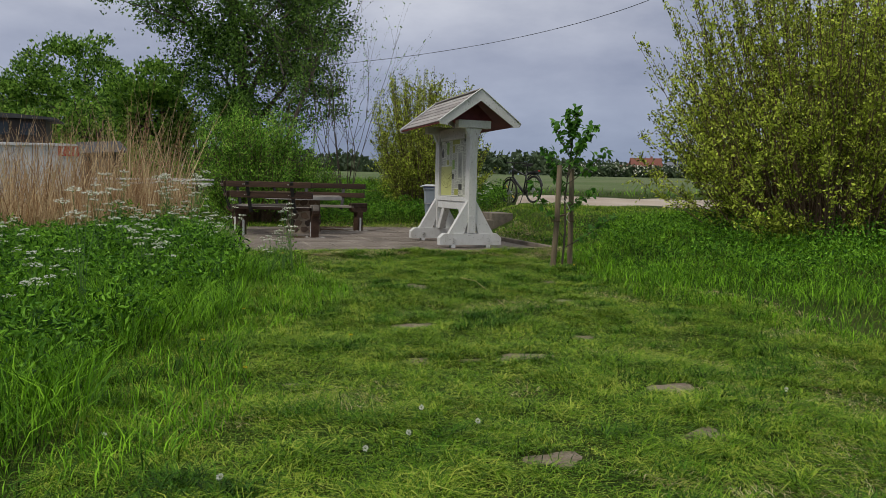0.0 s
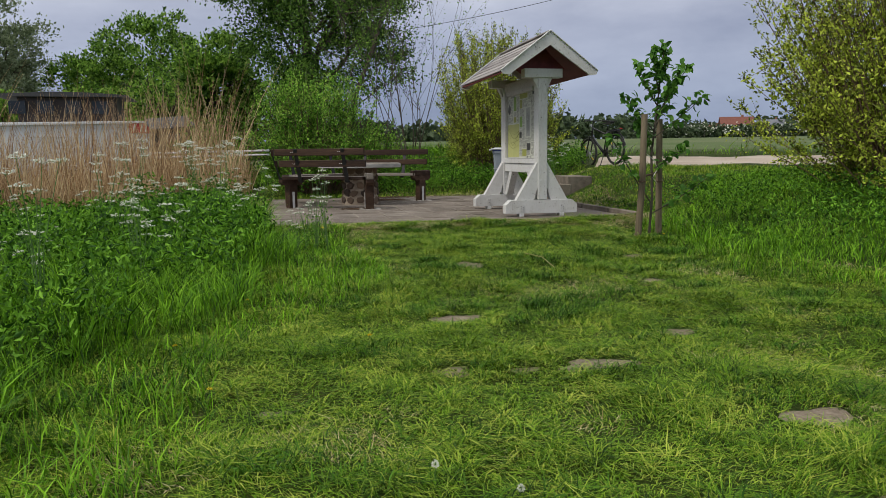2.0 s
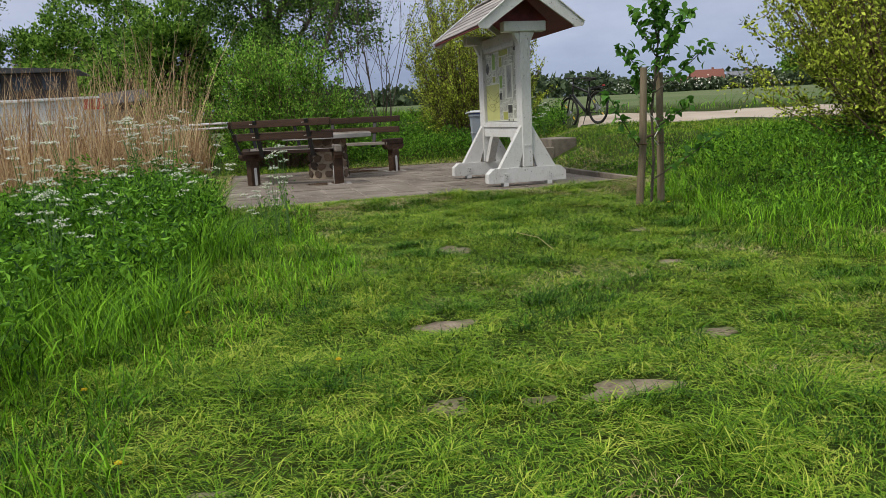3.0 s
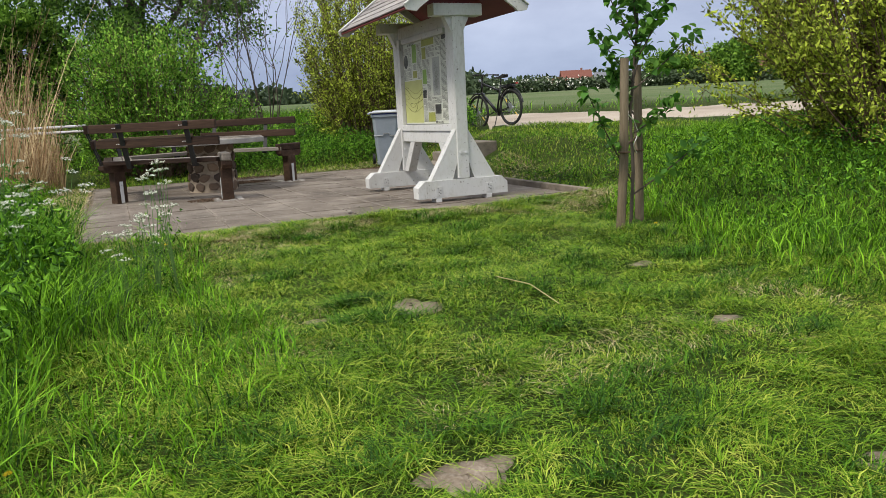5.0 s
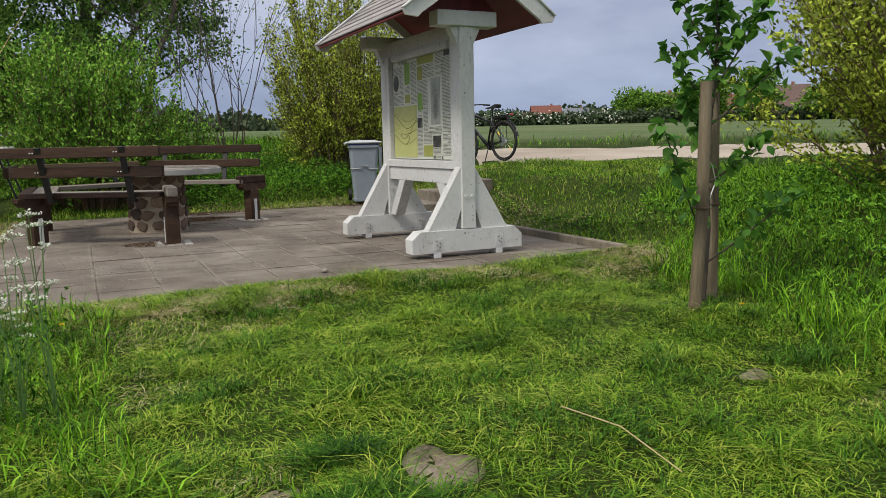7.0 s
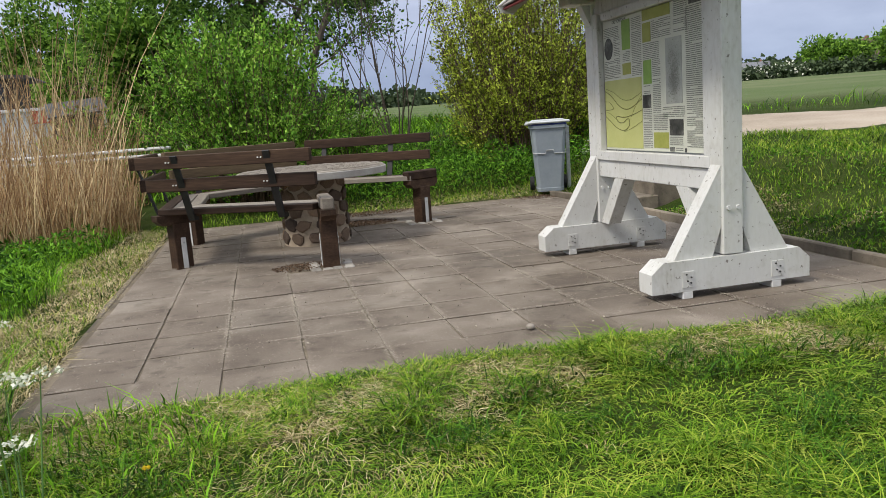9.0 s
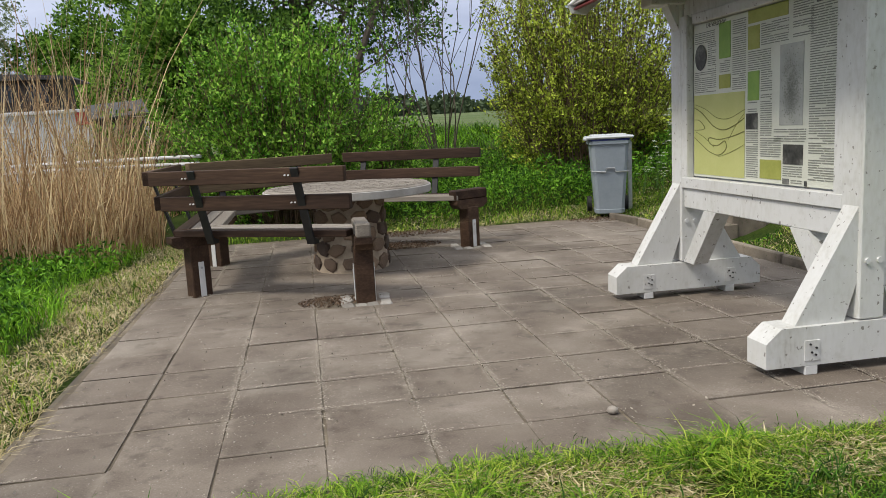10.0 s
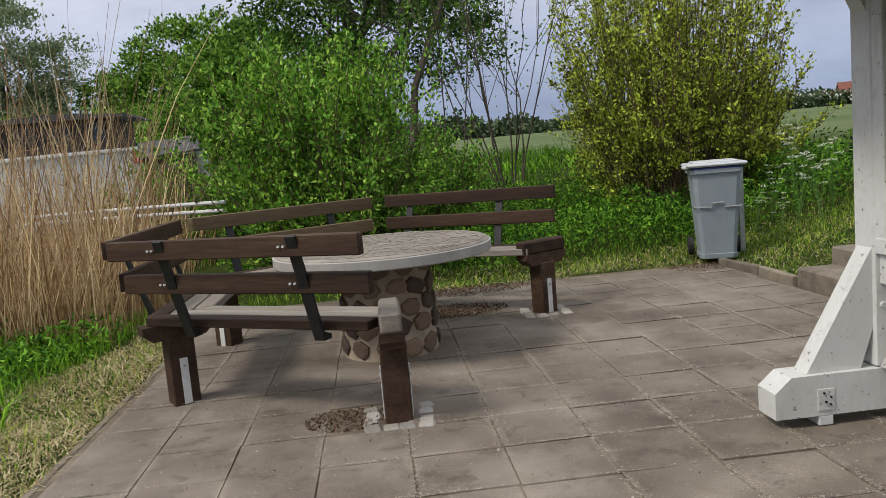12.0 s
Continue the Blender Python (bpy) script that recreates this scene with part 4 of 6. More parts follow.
# roof: boarded courses, white barge boards, dark red soffit
RY0, RY1, RIDGE, EAVE, HALF = -1.73, 0.62, 2.41, 1.925, 0.635
slope = math.degrees(math.atan2(RIDGE - EAVE, HALF))
run = math.hypot(HALF, RIDGE - EAVE)
for s in (-1, 1):
    roof = part("roof", box((s * HALF / 2, (RY0 + RY1) / 2, (RIDGE + EAVE) / 2 - 0.012), (run, RY1 - RY0 - 0.06, 0.018), (0, s * slope, 0)), "red_paint", board, "dark red underside of the roof")
    for k in range(6):
        f = (k + 0.5) / 6
        cx, cz = s * HALF * f, RIDGE - (RIDGE - EAVE) * f + 0.016
        part("roof_board", box((cx, (RY0 + RY1) / 2, cz), (run / 6 * 1.12, RY1 - RY0 - 0.05, 0.014), (0, s * (slope - 4), 0), 0.003), "shingle", roof)
    for y in (RY0, RY1 - 0.03):
        bm = bmesh.new()
        add_prism(bm, [(0, RIDGE + 0.035), (s * (HALF + 0.03), EAVE + 0.01), (s * (HALF + 0.03) - s * 0.02, EAVE - 0.03), (s * (HALF - 0.09), EAVE - 0.042), (s * (HALF - 0.12), EAVE - 0.01), (0, RIDGE - 0.14)], pose(0, y, 0), 0.032)
        part("barge_board", bm, "white_paint", board)
        part("cover_strip", box((s * (HALF + 0.03) / 2, y + 0.012, (RIDGE + EAVE) / 2 + 0.033), (run + 0.04, 0.06, 0.014), (0, s * slope, 0), 0.003), "white_paint", board)
part("ridge_cap", box((0, (RY0 + RY1) / 2, RIDGE + 0.035), (0.07, RY1 - RY0 - 0.02, 0.02)), "shingle", board)
part("gable_panel", add_prism(bmesh.new(), [(-0.36, 2.0), (0.36, 2.0), (0, 2.33)], pose(0, YF + 0.05, 0), 0.02), "red_paint", board)

# ---- round table ----
TX, TY = 0.36, 2.38
table = thing("round_table", pose(TX, TY, 0), "round table with a worn grey wooden top on a field-stone pedestal", "table")
part("tabletop", add_lathe(bmesh.new(), [(0.715, 0.685), (0.72, 0.72), (0.705, 0.732)], 64), "worn_wood", table)
part("rim", add_lathe(bmesh.new(), [(0.62, 0.65), (0.73, 0.65), (0.735, 0.657), (0.735, 0.712), (0.73, 0.716), (0.718, 0.716)], 64), "table_rim", table, "pale band round the edge of the top")
bm = bmesh.new()
for k in range(14):
    r0 = 0.06 + k * 0.0455
    for a0 in np.arange(0, 2 * math.pi, 0.11 if k > 4 else 0.3):
        a1 = a0 + (0.10 if k > 4 else 0.28)
        ring = [(r0, a0), (r0 + 0.042, a0), (r0 + 0.042, a1), (r0, a1)]
        zt = 0.7335 + rng.uniform(0, 0.004)
        vv = [bm.verts.new((r * math.cos(a), r * math.sin(a), z)) for z in (0.731, zt) for r, a in ring]
        bm.faces.new(vv[4:])
        for i in range(4):
            bm.faces.new((vv[i], vv[(i + 1) % 4], vv[4 + (i + 1) % 4], vv[4 + i]))
tagged(part("wood_inlay", bm, "worn_wood", table, "end-grain segments of the worn top"), kind="stuff")
ped = part("pedestal", add_lathe(bmesh.new(), [(0.325, 0.0), (0.32, 0.05), (0.30, 0.3), (0.29, 0.655)], 40), "mortar", table, "pale mortar pedestal set with dark stones")
stone_meshes = []
for k in range(7):
    bm = bmesh.new()
    n = int(rng.integers(5, 8))
    out = [(math.cos(2 * math.pi * i / n + rng.uniform(-0.2, 0.2)) * rng.uniform(0.8, 1.0), math.sin(2 * math.pi * i / n + rng.uniform(-0.2, 0.2)) * rng.uniform(0.8, 1.0)) for i in range(n)]
    rows = [[bm.verts.new((a * f, d, b * f)) for a, b in out] for f, d in ((1.0, 0.02), (0.97, -0.010), (0.72, -0.019))]
    for r0, r1 in zip(rows, rows[1:]):
        for i in range(n):
            bm.faces.new((r0[i], r0[(i + 1) % n], r1[(i + 1) % n], r1[i]))
    bm.faces.new(rows[-1])
    me = bpy.data.meshes.new("stone")
    bm.to_mesh(me)
    bm.free()
    me.materials.append(M["stone"])
    stone_meshes.append(me)
for row in range(5):
    for k in range(11):
        a = 2 * math.pi * (k + 0.5 * (row % 2) + rng.uniform(-0.12, 0.12)) / 11
        z = 0.075 + row * 0.132 + rng.uniform(-0.012, 0.012)
        r = 0.321 - 0.03 * z / 0.66
        st = new("stone", stone_meshes[int(rng.integers(0, 7))])
        st.parent = ped
        st.matrix_local = pose(r * math.cos(a), r * math.sin(a), z, 0, rng.uniform(-30, 30), math.degrees(a) + 90) @ Matrix.Diagonal((rng.uniform(0.082, 0.104), 1, rng.uniform(0.062, 0.080), 1))

# ---- four benches round the table ----
def bench(side, left_open, right_open, bars, legs, label, plank="bench_wood"):
    """One side of the six-sided ring of seats; side: the direction in degrees in which it lies from the table."""
    b = thing("corner_bench", pose(TX, TY, 0, 0, 0, side + 90), label, "bench", "benches round the table")
    t30 = math.tan(radians(30))

    def slat(name, d0, d1, z0, z1, mat, over=0.0, cut=0.0):
        # along x, at distance d (-y) from the table, mitred at 30 degrees where the next bench joins
        bm = bmesh.new()
        ends = []
        for s, opened in ((-1, left_open), (1, right_open)):
            if opened:
                ends.append((s * (0.665 + over), s * (0.665 + over)))
            else:
                ends.append((s * (d0 * t30 - 0.006 - cut), s * (d1 * t30 - 0.006 - cut)))
        (a0, a1), (b0, b1) = ends
        q = [(a0, -d0), (a1, -d1), (b1, -d1), (b0, -d0)]
        low = [bm.verts.new((x, y, z0)) for x, y in q]
        top = [bm.verts.new((x, y, z1)) for x, y in q]
        bm.faces.new(low[::-1])
        bm.faces.new(top)
        for i in range(4):
            bm.faces.new((low[i], low[(i + 1) % 4], top[(i + 1) % 4], top[i]))
        bmesh.ops.recalc_face_normals(bm, faces=bm.faces)
        bmesh.ops.bevel(bm, geom=bm.edges[:], offset=0.005, segments=1, affect="EDGES")
        return part(name, bm, mat, b)

    for k in range(3):
        d0 = 1.03 + k * 0.118
        slat("seat_slat", d0, d0 + 0.105, 0.475, 0.525, "worn_wood" if k < 2 else "bench_wood")
    # two back planks on leaning steel bars
    for z, d in ((0.735, 1.44), (0.925, 1.50)):
        slat("back_plank", d, d + 0.045, z - 0.052, z + 0.052, plank, 0.10, 0.06)
    for x in bars:
        bm = bmesh.new()
        add_prism(bm, [(1.34, 0.43), (1.40, 0.43), (1.415, 0.47), (1.562, 0.97), (1.55, 0.978), (1.395, 0.475), (1.34, 0.455)], pose(x + 0.03, 0, 0, 0, 0, -90) , 0.06)
        bar = part("back_bar", bm, "black_steel", b, "black steel bar carrying the back planks")
        for z, d in ((0.735, 1.487), (0.925, 1.548)):
            for dx in (-0.014, 0.014):
                part("bolt", tube([(x + dx, -d - 0.002, z), (x + dx, -d - 0.012, z)], 0.006, 6), "zinc_paint", bar)
    for s, opened in legs:
        # legs stand at the corners of the ring
        lx, ly = s * 0.71, -1.23
        rz = 30 * s
        leg = part("leg", box((lx, ly, 0.19), (0.135, 0.15, 0.42), (0, 0, rz), 0.006), "bench_wood", b)
        part("bearer", add_prism(bmesh.new(), [(-0.20, 0.475), (0.20, 0.475), (0.20, 0.43), (0.15, 0.385), (-0.15, 0.385), (-0.20, 0.43)], pose(lx, ly, 0, 0, 0, rz + 90) @ pose(0, -0.06, 0), 0.12), "bench_wood", b)
        if opened:
            part("end_cap", box((lx, ly, 0.525), (0.105, 0.43, 0.10), (0, 0, rz), 0.012), "worn_wood" if s > 0 else "bench_wood", b)
        for q in (-1, 1):
            strap = part("strap", box((0, 0, 0), (0.006, 0.045, 0.27), bevel=0.002), "zinc_paint", leg, "pale metal strap screwed to the leg")
            strap.matrix_local = pose(lx, ly, 0, 0, 0, rz) @ pose(q * 0.072, 0, 0.135)
            nub = part("screw", tube([(0, 0, 0.09), (0.006 * q, 0, 0.09)], 0.009, 8), "steel", strap)
            nub.matrix_local = pose(q * 0.002, 0, 0)
    return b


bench(240, False, True, (-0.50, 0.34), ((1, True),), "dark-stained plank bench with its back towards the lawn")
bench(180, False, False, (-0.45, 0.45), ((1, False),), "dark-stained plank bench beside the grass edge")
bench(120, False, False, (-0.45, 0.45), ((1, False),), "plank bench with sun-bleached back in front of the shrub", "tan_wood")
bench(60, True, False, (-0.34, 0.50), ((1, False), (-1, True)), "dark-stained plank bench at the back of the ring")

# ---- wheeled bin ----
bin_ob = thing("wheelie_bin", pose(3.70, 4.62, 0.05, 0, 0, -16), "closed grey plastic wheelie bin wired to a post by the paving", "bin")
bm = bmesh.new()
for z, w, d in ((0.0, 0.36, 0.36),):
    prof = [(0.0, 0.175, 0.17), (0.045, 0.18, 0.175), (0.05, 0.172, 0.168), (0.84, 0.225, 0.235), (0.845, 0.245, 0.255), (0.885, 0.245, 0.255)]
    rings = []
    for z2, hw, hd in prof:
        c = 0.04
        rings.append([bm.verts.new((x, y, z2)) for x, y in ((-hw + c, -hd), (hw - c, -hd), (hw, -hd + c), (hw, hd - c), (hw - c, hd), (-hw + c, hd), (-hw, hd - c), (-hw, -hd + c))])
    for r0, r1 in zip(rings, rings[1:]):
        for i in range(8):
            bm.faces.new((r0[i], r0[(i + 1) % 8], r1[(i + 1) % 8], r1[i]))
    bm.faces.new(rings[0][::-1])
    bm.faces.new(rings[-1])
part("body", bm, "bin_plastic", bin_ob)
part("bag_edge", box((0.0, -0.01, 0.893), (0.47, 0.49, 0.03), bevel=0.012), "blue_bag", bin_ob, "blue bag edge under the lid")
bm = box((0, 0, 0.925), (0.56, 0.56, 0.035), bevel=0.014)
add_box(bm, (0, 0.02, 0.945), (0.42, 0.42, 0.03), bevel=0.012)
add_box(bm, (-0.285, -0.12, 0.91), (0.05, 0.16, 0.03), bevel=0.008)
part("lid", bm, "bin_lid", bin_ob)
part("grip", tube([(-0.2, 0.29, 0.87), (-0.2, 0.33, 0.88), (0.2, 0.33, 0.88), (0.2, 0.29, 0.87)], 0.016), "bin_plastic", bin_ob)
for s in (-1, 1):
    part("wheel", tube([(s * 0.2, 0.20, 0.09), (s * 0.25, 0.20, 0.09)], 0.095, 16), "rubber", bin_ob)
part("wire", tube([(-0.21, 0.05, 0.52), (-0.215, -0.21, 0.52), (-0.06, -0.222, 0.51), (-0.045, -0.225, 0.555), (0.05, -0.225, 0.555), (0.06, -0.222, 0.51), (0.215, -0.21, 0.51), (0.23, 0.1, 0.52), (0.27, 0.3, 0.53)], 0.008, 6), "steel", bin_ob, "steel wire loop round the body")
part("side_post", box((0.285, 0.20, 0.42), (0.05, 0.05, 0.86)), "steel", bin_ob)

# ---- kerbs, steps, paving ----
kerb = thing("kerb", pose(3.63, 0, 0), "low weathered stone kerb along the paving", "kerb", kind="structure")
kx = [(3.665, y, 3.665, y + 0.97) for y in np.arange(-2.0, 1.9, 1.0)] + [(3.68, 3.12, 3.70, 3.72), (3.70, 3.74, 3.62, 4.36)]
for x0, y0, x1, y1 in kx:
    L = math.hypot(x1 - x0, y1 - y0)
    part("kerb_stone", box(((x0 + x1) / 2 - 3.63, (y0 + y1) / 2, 0.0 + rng.uniform(-0.006, 0.006)), (0.06, L, 0.14), (0, 0, math.degrees(math.atan2(y1 - y0, x1 - x0)) - 90 + rng.uniform(-0.6, 0.6)), 0.01), "kerb", kerb)
edge = thing("edging", pose(-1.25, 0, 0), "narrow stone edging between paving and grass", "edging", kind="structure")
for y in np.arange(-2.0, 4.5, 1.0):
    part("edge_stone", box((rng.uniform(-0.01, 0.01) - 0.03 * (y + 2) / 6.5, y + 0.485, -0.043), (0.05, 0.97, 0.07), (0, 0, rng.uniform(-0.8, 0.8) + 0.3), 0.008), "kerb", edge)

steps = thing("steps", pose(3.66, 2.22, 0), "three shallow concrete steps up the bank", "steps", kind="structure")
for k in range(3):
    h, d = 0.145 * (k + 1), (0.36, 0.36, 0.48)[k]
    part("step", box((k * 0.30 + d / 2, 0.42 + 0.01 * k, h / 2 - 0.02), (d, 0.86, h + 0.04), (0, 0, rng.uniform(-0.7, 0.7)), 0.012), "kerb", steps)

bm = bmesh.new()
add_box(bm, (1.2, 1.28, -0.0315), (4.87, 6.6, 0.05))
tagged(part("paving_bed", bm, "joint"), "sandy joints between the paving slabs", "paving bed", kind="structure")
paving = thing("pavement", pose(0, 0, 0), "square grey concrete slabs with weathered sandy joints", "paving", kind="structure")
slab_meshes = []
for k in range(4):
    bm = box((0, 0, -0.02), (0.3945, 0.3945, 0.04), bevel=0.003)
    for v in bm.verts:
        v.co.x += rng.uniform(-0.003, 0.003)
        v.co.y += rng.uniform(-0.003, 0.003)
    me = bpy.data.meshes.new("slab")
    bm.to_mesh(me)
    bm.free()
    me.materials.append(M["slab"])
    slab_meshes.append(me)
for i in range(-3, 9):
    for j in range(-5, 11):
        if (i, j) in ((0, 2), (1, 8), (2, 8)):
            continue
        cx, cy = 0.4 * i + 0.2, 0.4 * j + 0.2
        s = new("slab", slab_meshes[int(rng.integers(0, 4))])
        s.parent = paving
        s.matrix_local = pose(cx + rng.uniform(-0.004, 0.004), cy + rng.uniform(-0.004, 0.004), rng.uniform(-0.004, 0.003), rng.uniform(-0.35, 0.35), rng.uniform(-0.35, 0.35), 90 * int(rng.integers(0, 4)) + rng.uniform(-0.4, 0.4))
# pale setts round the legs at the open ends
setts = thing("setts", pose(0, 0, 0), "small pale granite setts packed round a bench leg", "setts", kind="structure")
sett_mesh = bpy.data.meshes.new("sett")
bm = box((0, 0, 0), (0.085, 0.085, 0.06), bevel=0.012)
bm.to_mesh(sett_mesh)
bm.free()
sett_mesh.materials.append(M["sett"])
for lx, ly, n in ((TX - 0.0, TY - 1.42, 4), (TX + 1.23, TY + 0.71, 4)):
    for i in range(n):
        for j in range(n):
            if 0 < i < n - 1 and 0 < j < n - 1:
                continue
            st = new("sett", sett_mesh)
            st.parent = setts
            st.matrix_local = pose(lx + (i - 1.5) * 0.093 + rng.uniform(-0.01, 0.01), ly + (j - 1.5) * 0.093 + rng.uniform(-0.01, 0.01), -0.024 + rng.uniform(-0.004, 0.004), rng.uniform(-3, 3), rng.uniform(-3, 3), rng.uniform(-12, 12))

tagged(part("pebble", add_lathe(bmesh.new(), [(0.012, 0), (0.024, 0.008), (0.022, 0.022), (0.008, 0.03)], 9, (1.16, -1.62, 0.0)), "pebble", smooth=True), "single small pebble lying on the paving", "pebble")

# ---- sapling between two stakes ----
for x, y, h, lean in ((2.80, -3.77, 1.30, 0.05), (3.13, -3.52, 1.27, -0.01)):
    z = on_land(x, y)
    st = thing("tree_stake", pose(x, y, z - 0.15), "weathered round wooden stake beside the sapling", "stake", "stakes of the sapling")
    part("pole", tube([(-lean, 0, 0), (0, 0.0, 0.7), (lean * 0.4, 0.01, h + 0.2)], [0.037, 0.036, 0.034], 12), "stake", st, smooth=False)
    bm = bmesh.new()
    add_ring(bm, 0.040, 0.008, pose(0, 0, 0.78, 90, 0, 0), 16, 6)
    part("tie_band", bm, "tie", st, "brown tie band")
sz = on_land(2.97, -3.62)
sap = thing("sapling", pose(2.97, -3.62, sz - 0.03), "young tree with large green leaves tied between stakes", "tree")
bm, ends = bmesh.new(), []
trunk_pts = [(0.0, 0, 0), (0.03, 0.0, 0.5), (0.02, 0.02, 0.95), (0.07, 0.03, 1.35), (0.12, 0.05, 1.75), (0.17, 0.06, 2.12)]
add_tube(bm, trunk_pts, [0.015, 0.014, 0.013, 0.011, 0.008, 0.004], 7)
for z0, dx, dy, dz, L in ((0.40, -1, -0.5, 1.0, 0.95), (0.30, 1, -0.1, 0.5, 0.75), (1.15, 1, -0.3, 0.75, 0.62), (1.2, -0.8, -0.1, 0.7, 0.5), (1.25, 0.6, 0.5, 0.8, 0.6), (1.35, 0.3, -0.6, 1, 0.55), (1.5, -0.4, 0.4, 1, 0.45),
                          (1.5, 0.8, -0.1, 0.8, 0.5), (0.95, -0.5, 0.1, 0.9, 0.35), (0.8, 0.7, -0.2, 0.4, 0.38), (1.7, -0.3, -0.3, 1, 0.35), (1.65, 0.4, 0.2, 1, 0.4)):
    t0 = Vector((0.03 + 0.05 * z0 / 2, 0.02, z0))
    d = Vector((dx, dy, dz)).normalized()
    pts = [t0 + d * L * f + Vector((0, 0, 0.10 * f * f * L)) for f in (0, 0.35, 0.7, 1.0)]
    add_tube(bm, pts, [0.007, 0.006, 0.005, 0.003], 5)
    ends += [(p, 1.0) for p in pts[1:]] + [(pts[2].lerp(pts[3], 0.5), 1.0), (pts[1].lerp(pts[2], 0.5), 0.7)]
part("trunk", bm, "bark", sap)
ends += [(Vector(trunk_pts[k]).lerp(Vector(trunk_pts[k + 1]), f), 0.8) for k in (3, 4) for f in (0.2, 0.5, 0.8, 1.0)]
lv, lf = [], []
for p, dens in ends:
    for k in range(int(10 * dens)):
        d = Vector(rng.normal(0, 1, 3)) + Vector((0, 0, 0.1))
        d.normalize()
        b0 = p + Vector(rng.normal(0, 0.025, 3))
        side = d.cross(Vector(rng.normal(0, 0.4, 3)) + Vector((0, 0, 1))).normalized()
        up = side.cross(d)
        L, wd = rng.uniform(0.065, 0.11), 0.32
        base = len(lv)
        for f, w, dr in ((0.0, 0.05, 0), (0.25, 0.8, 0.05), (0.55, 1.0, 0.03), (0.8, 0.6, -0.05), (1.0, 0.05, -0.15)):
            c = b0 + d * L * f + up * L * dr
            lv += [tuple(c + side * L * wd * w + up * L * 0.1 * w), tuple(c), tuple(c - side * L * wd * w + up * L * 0.1 * w)]
        for r in range(4):
            a = base + 3 * r
            lf += [(a, a + 1, a + 4, a + 3), (a + 1, a + 2, a + 5, a + 4)]
part("crown", rough_mesh("crown", lv, lf), "sapling", sap)
part("binding", tube([(-0.13, -0.12, 0.98), (0.02, -0.03, 0.90), (0.10, 0.02, 0.80), (0.03, 0.0, 0.70), (0.15, 0.1, 0.62)], 0.004, 5), "string", sap, "loose white string")
part("soft_tie", tube([(-0.12, -0.11, 0.72), (0.02, 0.0, 0.74), (0.14, 0.1, 0.76)], 0.011, 6), "tie", sap, "brown woven tie")

# ---- bicycle on the path edge ----
bz = on_land(6.4, 4.9) + 0.005
bike = thing("bicycle", pose(6.29, 4.60, bz, 0, 4, 101), "black trekking bicycle with rear rack, leaning on its stand", "bicycle")
R = 0.345
for name, x in (("rear_wheel", 0.0), ("front_wheel", 1.06)):
    wh = part(name, add_ring(bmesh.new(), R - 0.022, 0.022, pose(x, 0, R), 36, 8), "rubber", bike, smooth=True)
    part("rim", add_ring(bmesh.new(), R - 0.05, 0.010, pose(x, 0, R), 36, 6), "black_steel", wh)
    part("hub", tube([(x, -0.05, R), (x, 0.05, R)], 0.025, 10), "steel", wh)
    part("brake_disc", tube([(x, 0.040, R), (x, 0.043, R)], 0.085, 20), "steel", wh)
    for k in range(18):
        a = 2 * math.pi * k / 18
        part("spoke", tube([(x + 0.02 * math.cos(a), 0.02 * (-1) ** k, R + 0.02 * math.sin(a)), (x + 0.295 * math.cos(a), 0, R + 0.295 * math.sin(a))], 0.0016, 3), "steel", wh)
    for a in (0.8, 3.9):
        part("reflector", box((x + 0.2 * math.cos(a), -0.012, R + 0.2 * math.sin(a)), (0.09, 0.01, 0.022), (0, -math.degrees(a), 0), 0.003), "reflector", wh)
    bm = bmesh.new()
    a0, a1 = (0.5, 3.0) if x == 0 else (0.6, 2.7)
    add_tube(bm, [(x + (R + 0.03) * math.cos(a0 + (a1 - a0) * i / 12), 0, R + (R + 0.03) * math.sin(a0 + (a1 - a0) * i / 12)) for i in range(13)], 0.016, 6)
    part("mudguard", bm, "bike_paint", bike)
bb, seat_top, head_lo, head_hi = (0.44, 0, 0.30), (0.27, 0, 0.80), (0.90, 0, 0.72), (0.86, 0, 0.90)
for nm, a, b2, r in (("down_tube", bb, head_lo, 0.030), ("seat_tube", bb, seat_top, 0.018), ("top_tube", (0.30, 0, 0.70), head_hi, 0.022), ("head_tube", head_lo, (0.855, 0, 0.94), 0.022), ("seat_post", seat_top, (0.24, 0, 0.93), 0.014)):
    part(nm, tube([a, b2], r, 10), "bike_paint", bike, smooth=True)
for s in (-1, 1):
    part("chain_stay", tube([(0, s * 0.06, R), (0.42, s * 0.04, 0.30)], 0.011, 6), "bike_paint", bike)
    part("seat_stay", tube([(0, s * 0.06, R), (0.29, s * 0.03, 0.72)], 0.010, 6), "bike_paint", bike)
    part("fork_leg", tube([(1.06, s * 0.06, R), (0.91, s * 0.05, 0.72)], 0.016, 7), "bike_paint", bike)
    part("crank", tube([(0.44, s * 0.07, 0.30), (0.44 + s * 0.16, s * 0.08, 0.26)], 0.011, 6), "black_steel", bike)
    part("pedal", box((0.44 + s * 0.16, s * 0.13, 0.26), (0.09, 0.09, 0.02)), "rubber", bike)
    part("grip", tube([(0.74, s * 0.20, 1.06), (0.70, s * 0.32, 1.05)], 0.017, 8), "rubber", bike)
part("chainring", tube([(0.44, -0.055, 0.30), (0.44, -0.050, 0.30)], 0.085, 20), "black_steel", bike)
part("stem", tube([(0.855, 0, 0.93), (0.84, 0, 1.02), (0.80, 0, 1.06)], 0.016, 8), "bike_paint", bike)
part("handlebar", tube([(0.72, -0.30, 1.05), (0.78, -0.16, 1.07), (0.80, 0, 1.06), (0.78, 0.16, 1.07), (0.72, 0.30, 1.05)], 0.012, 8), "black_steel", bike)
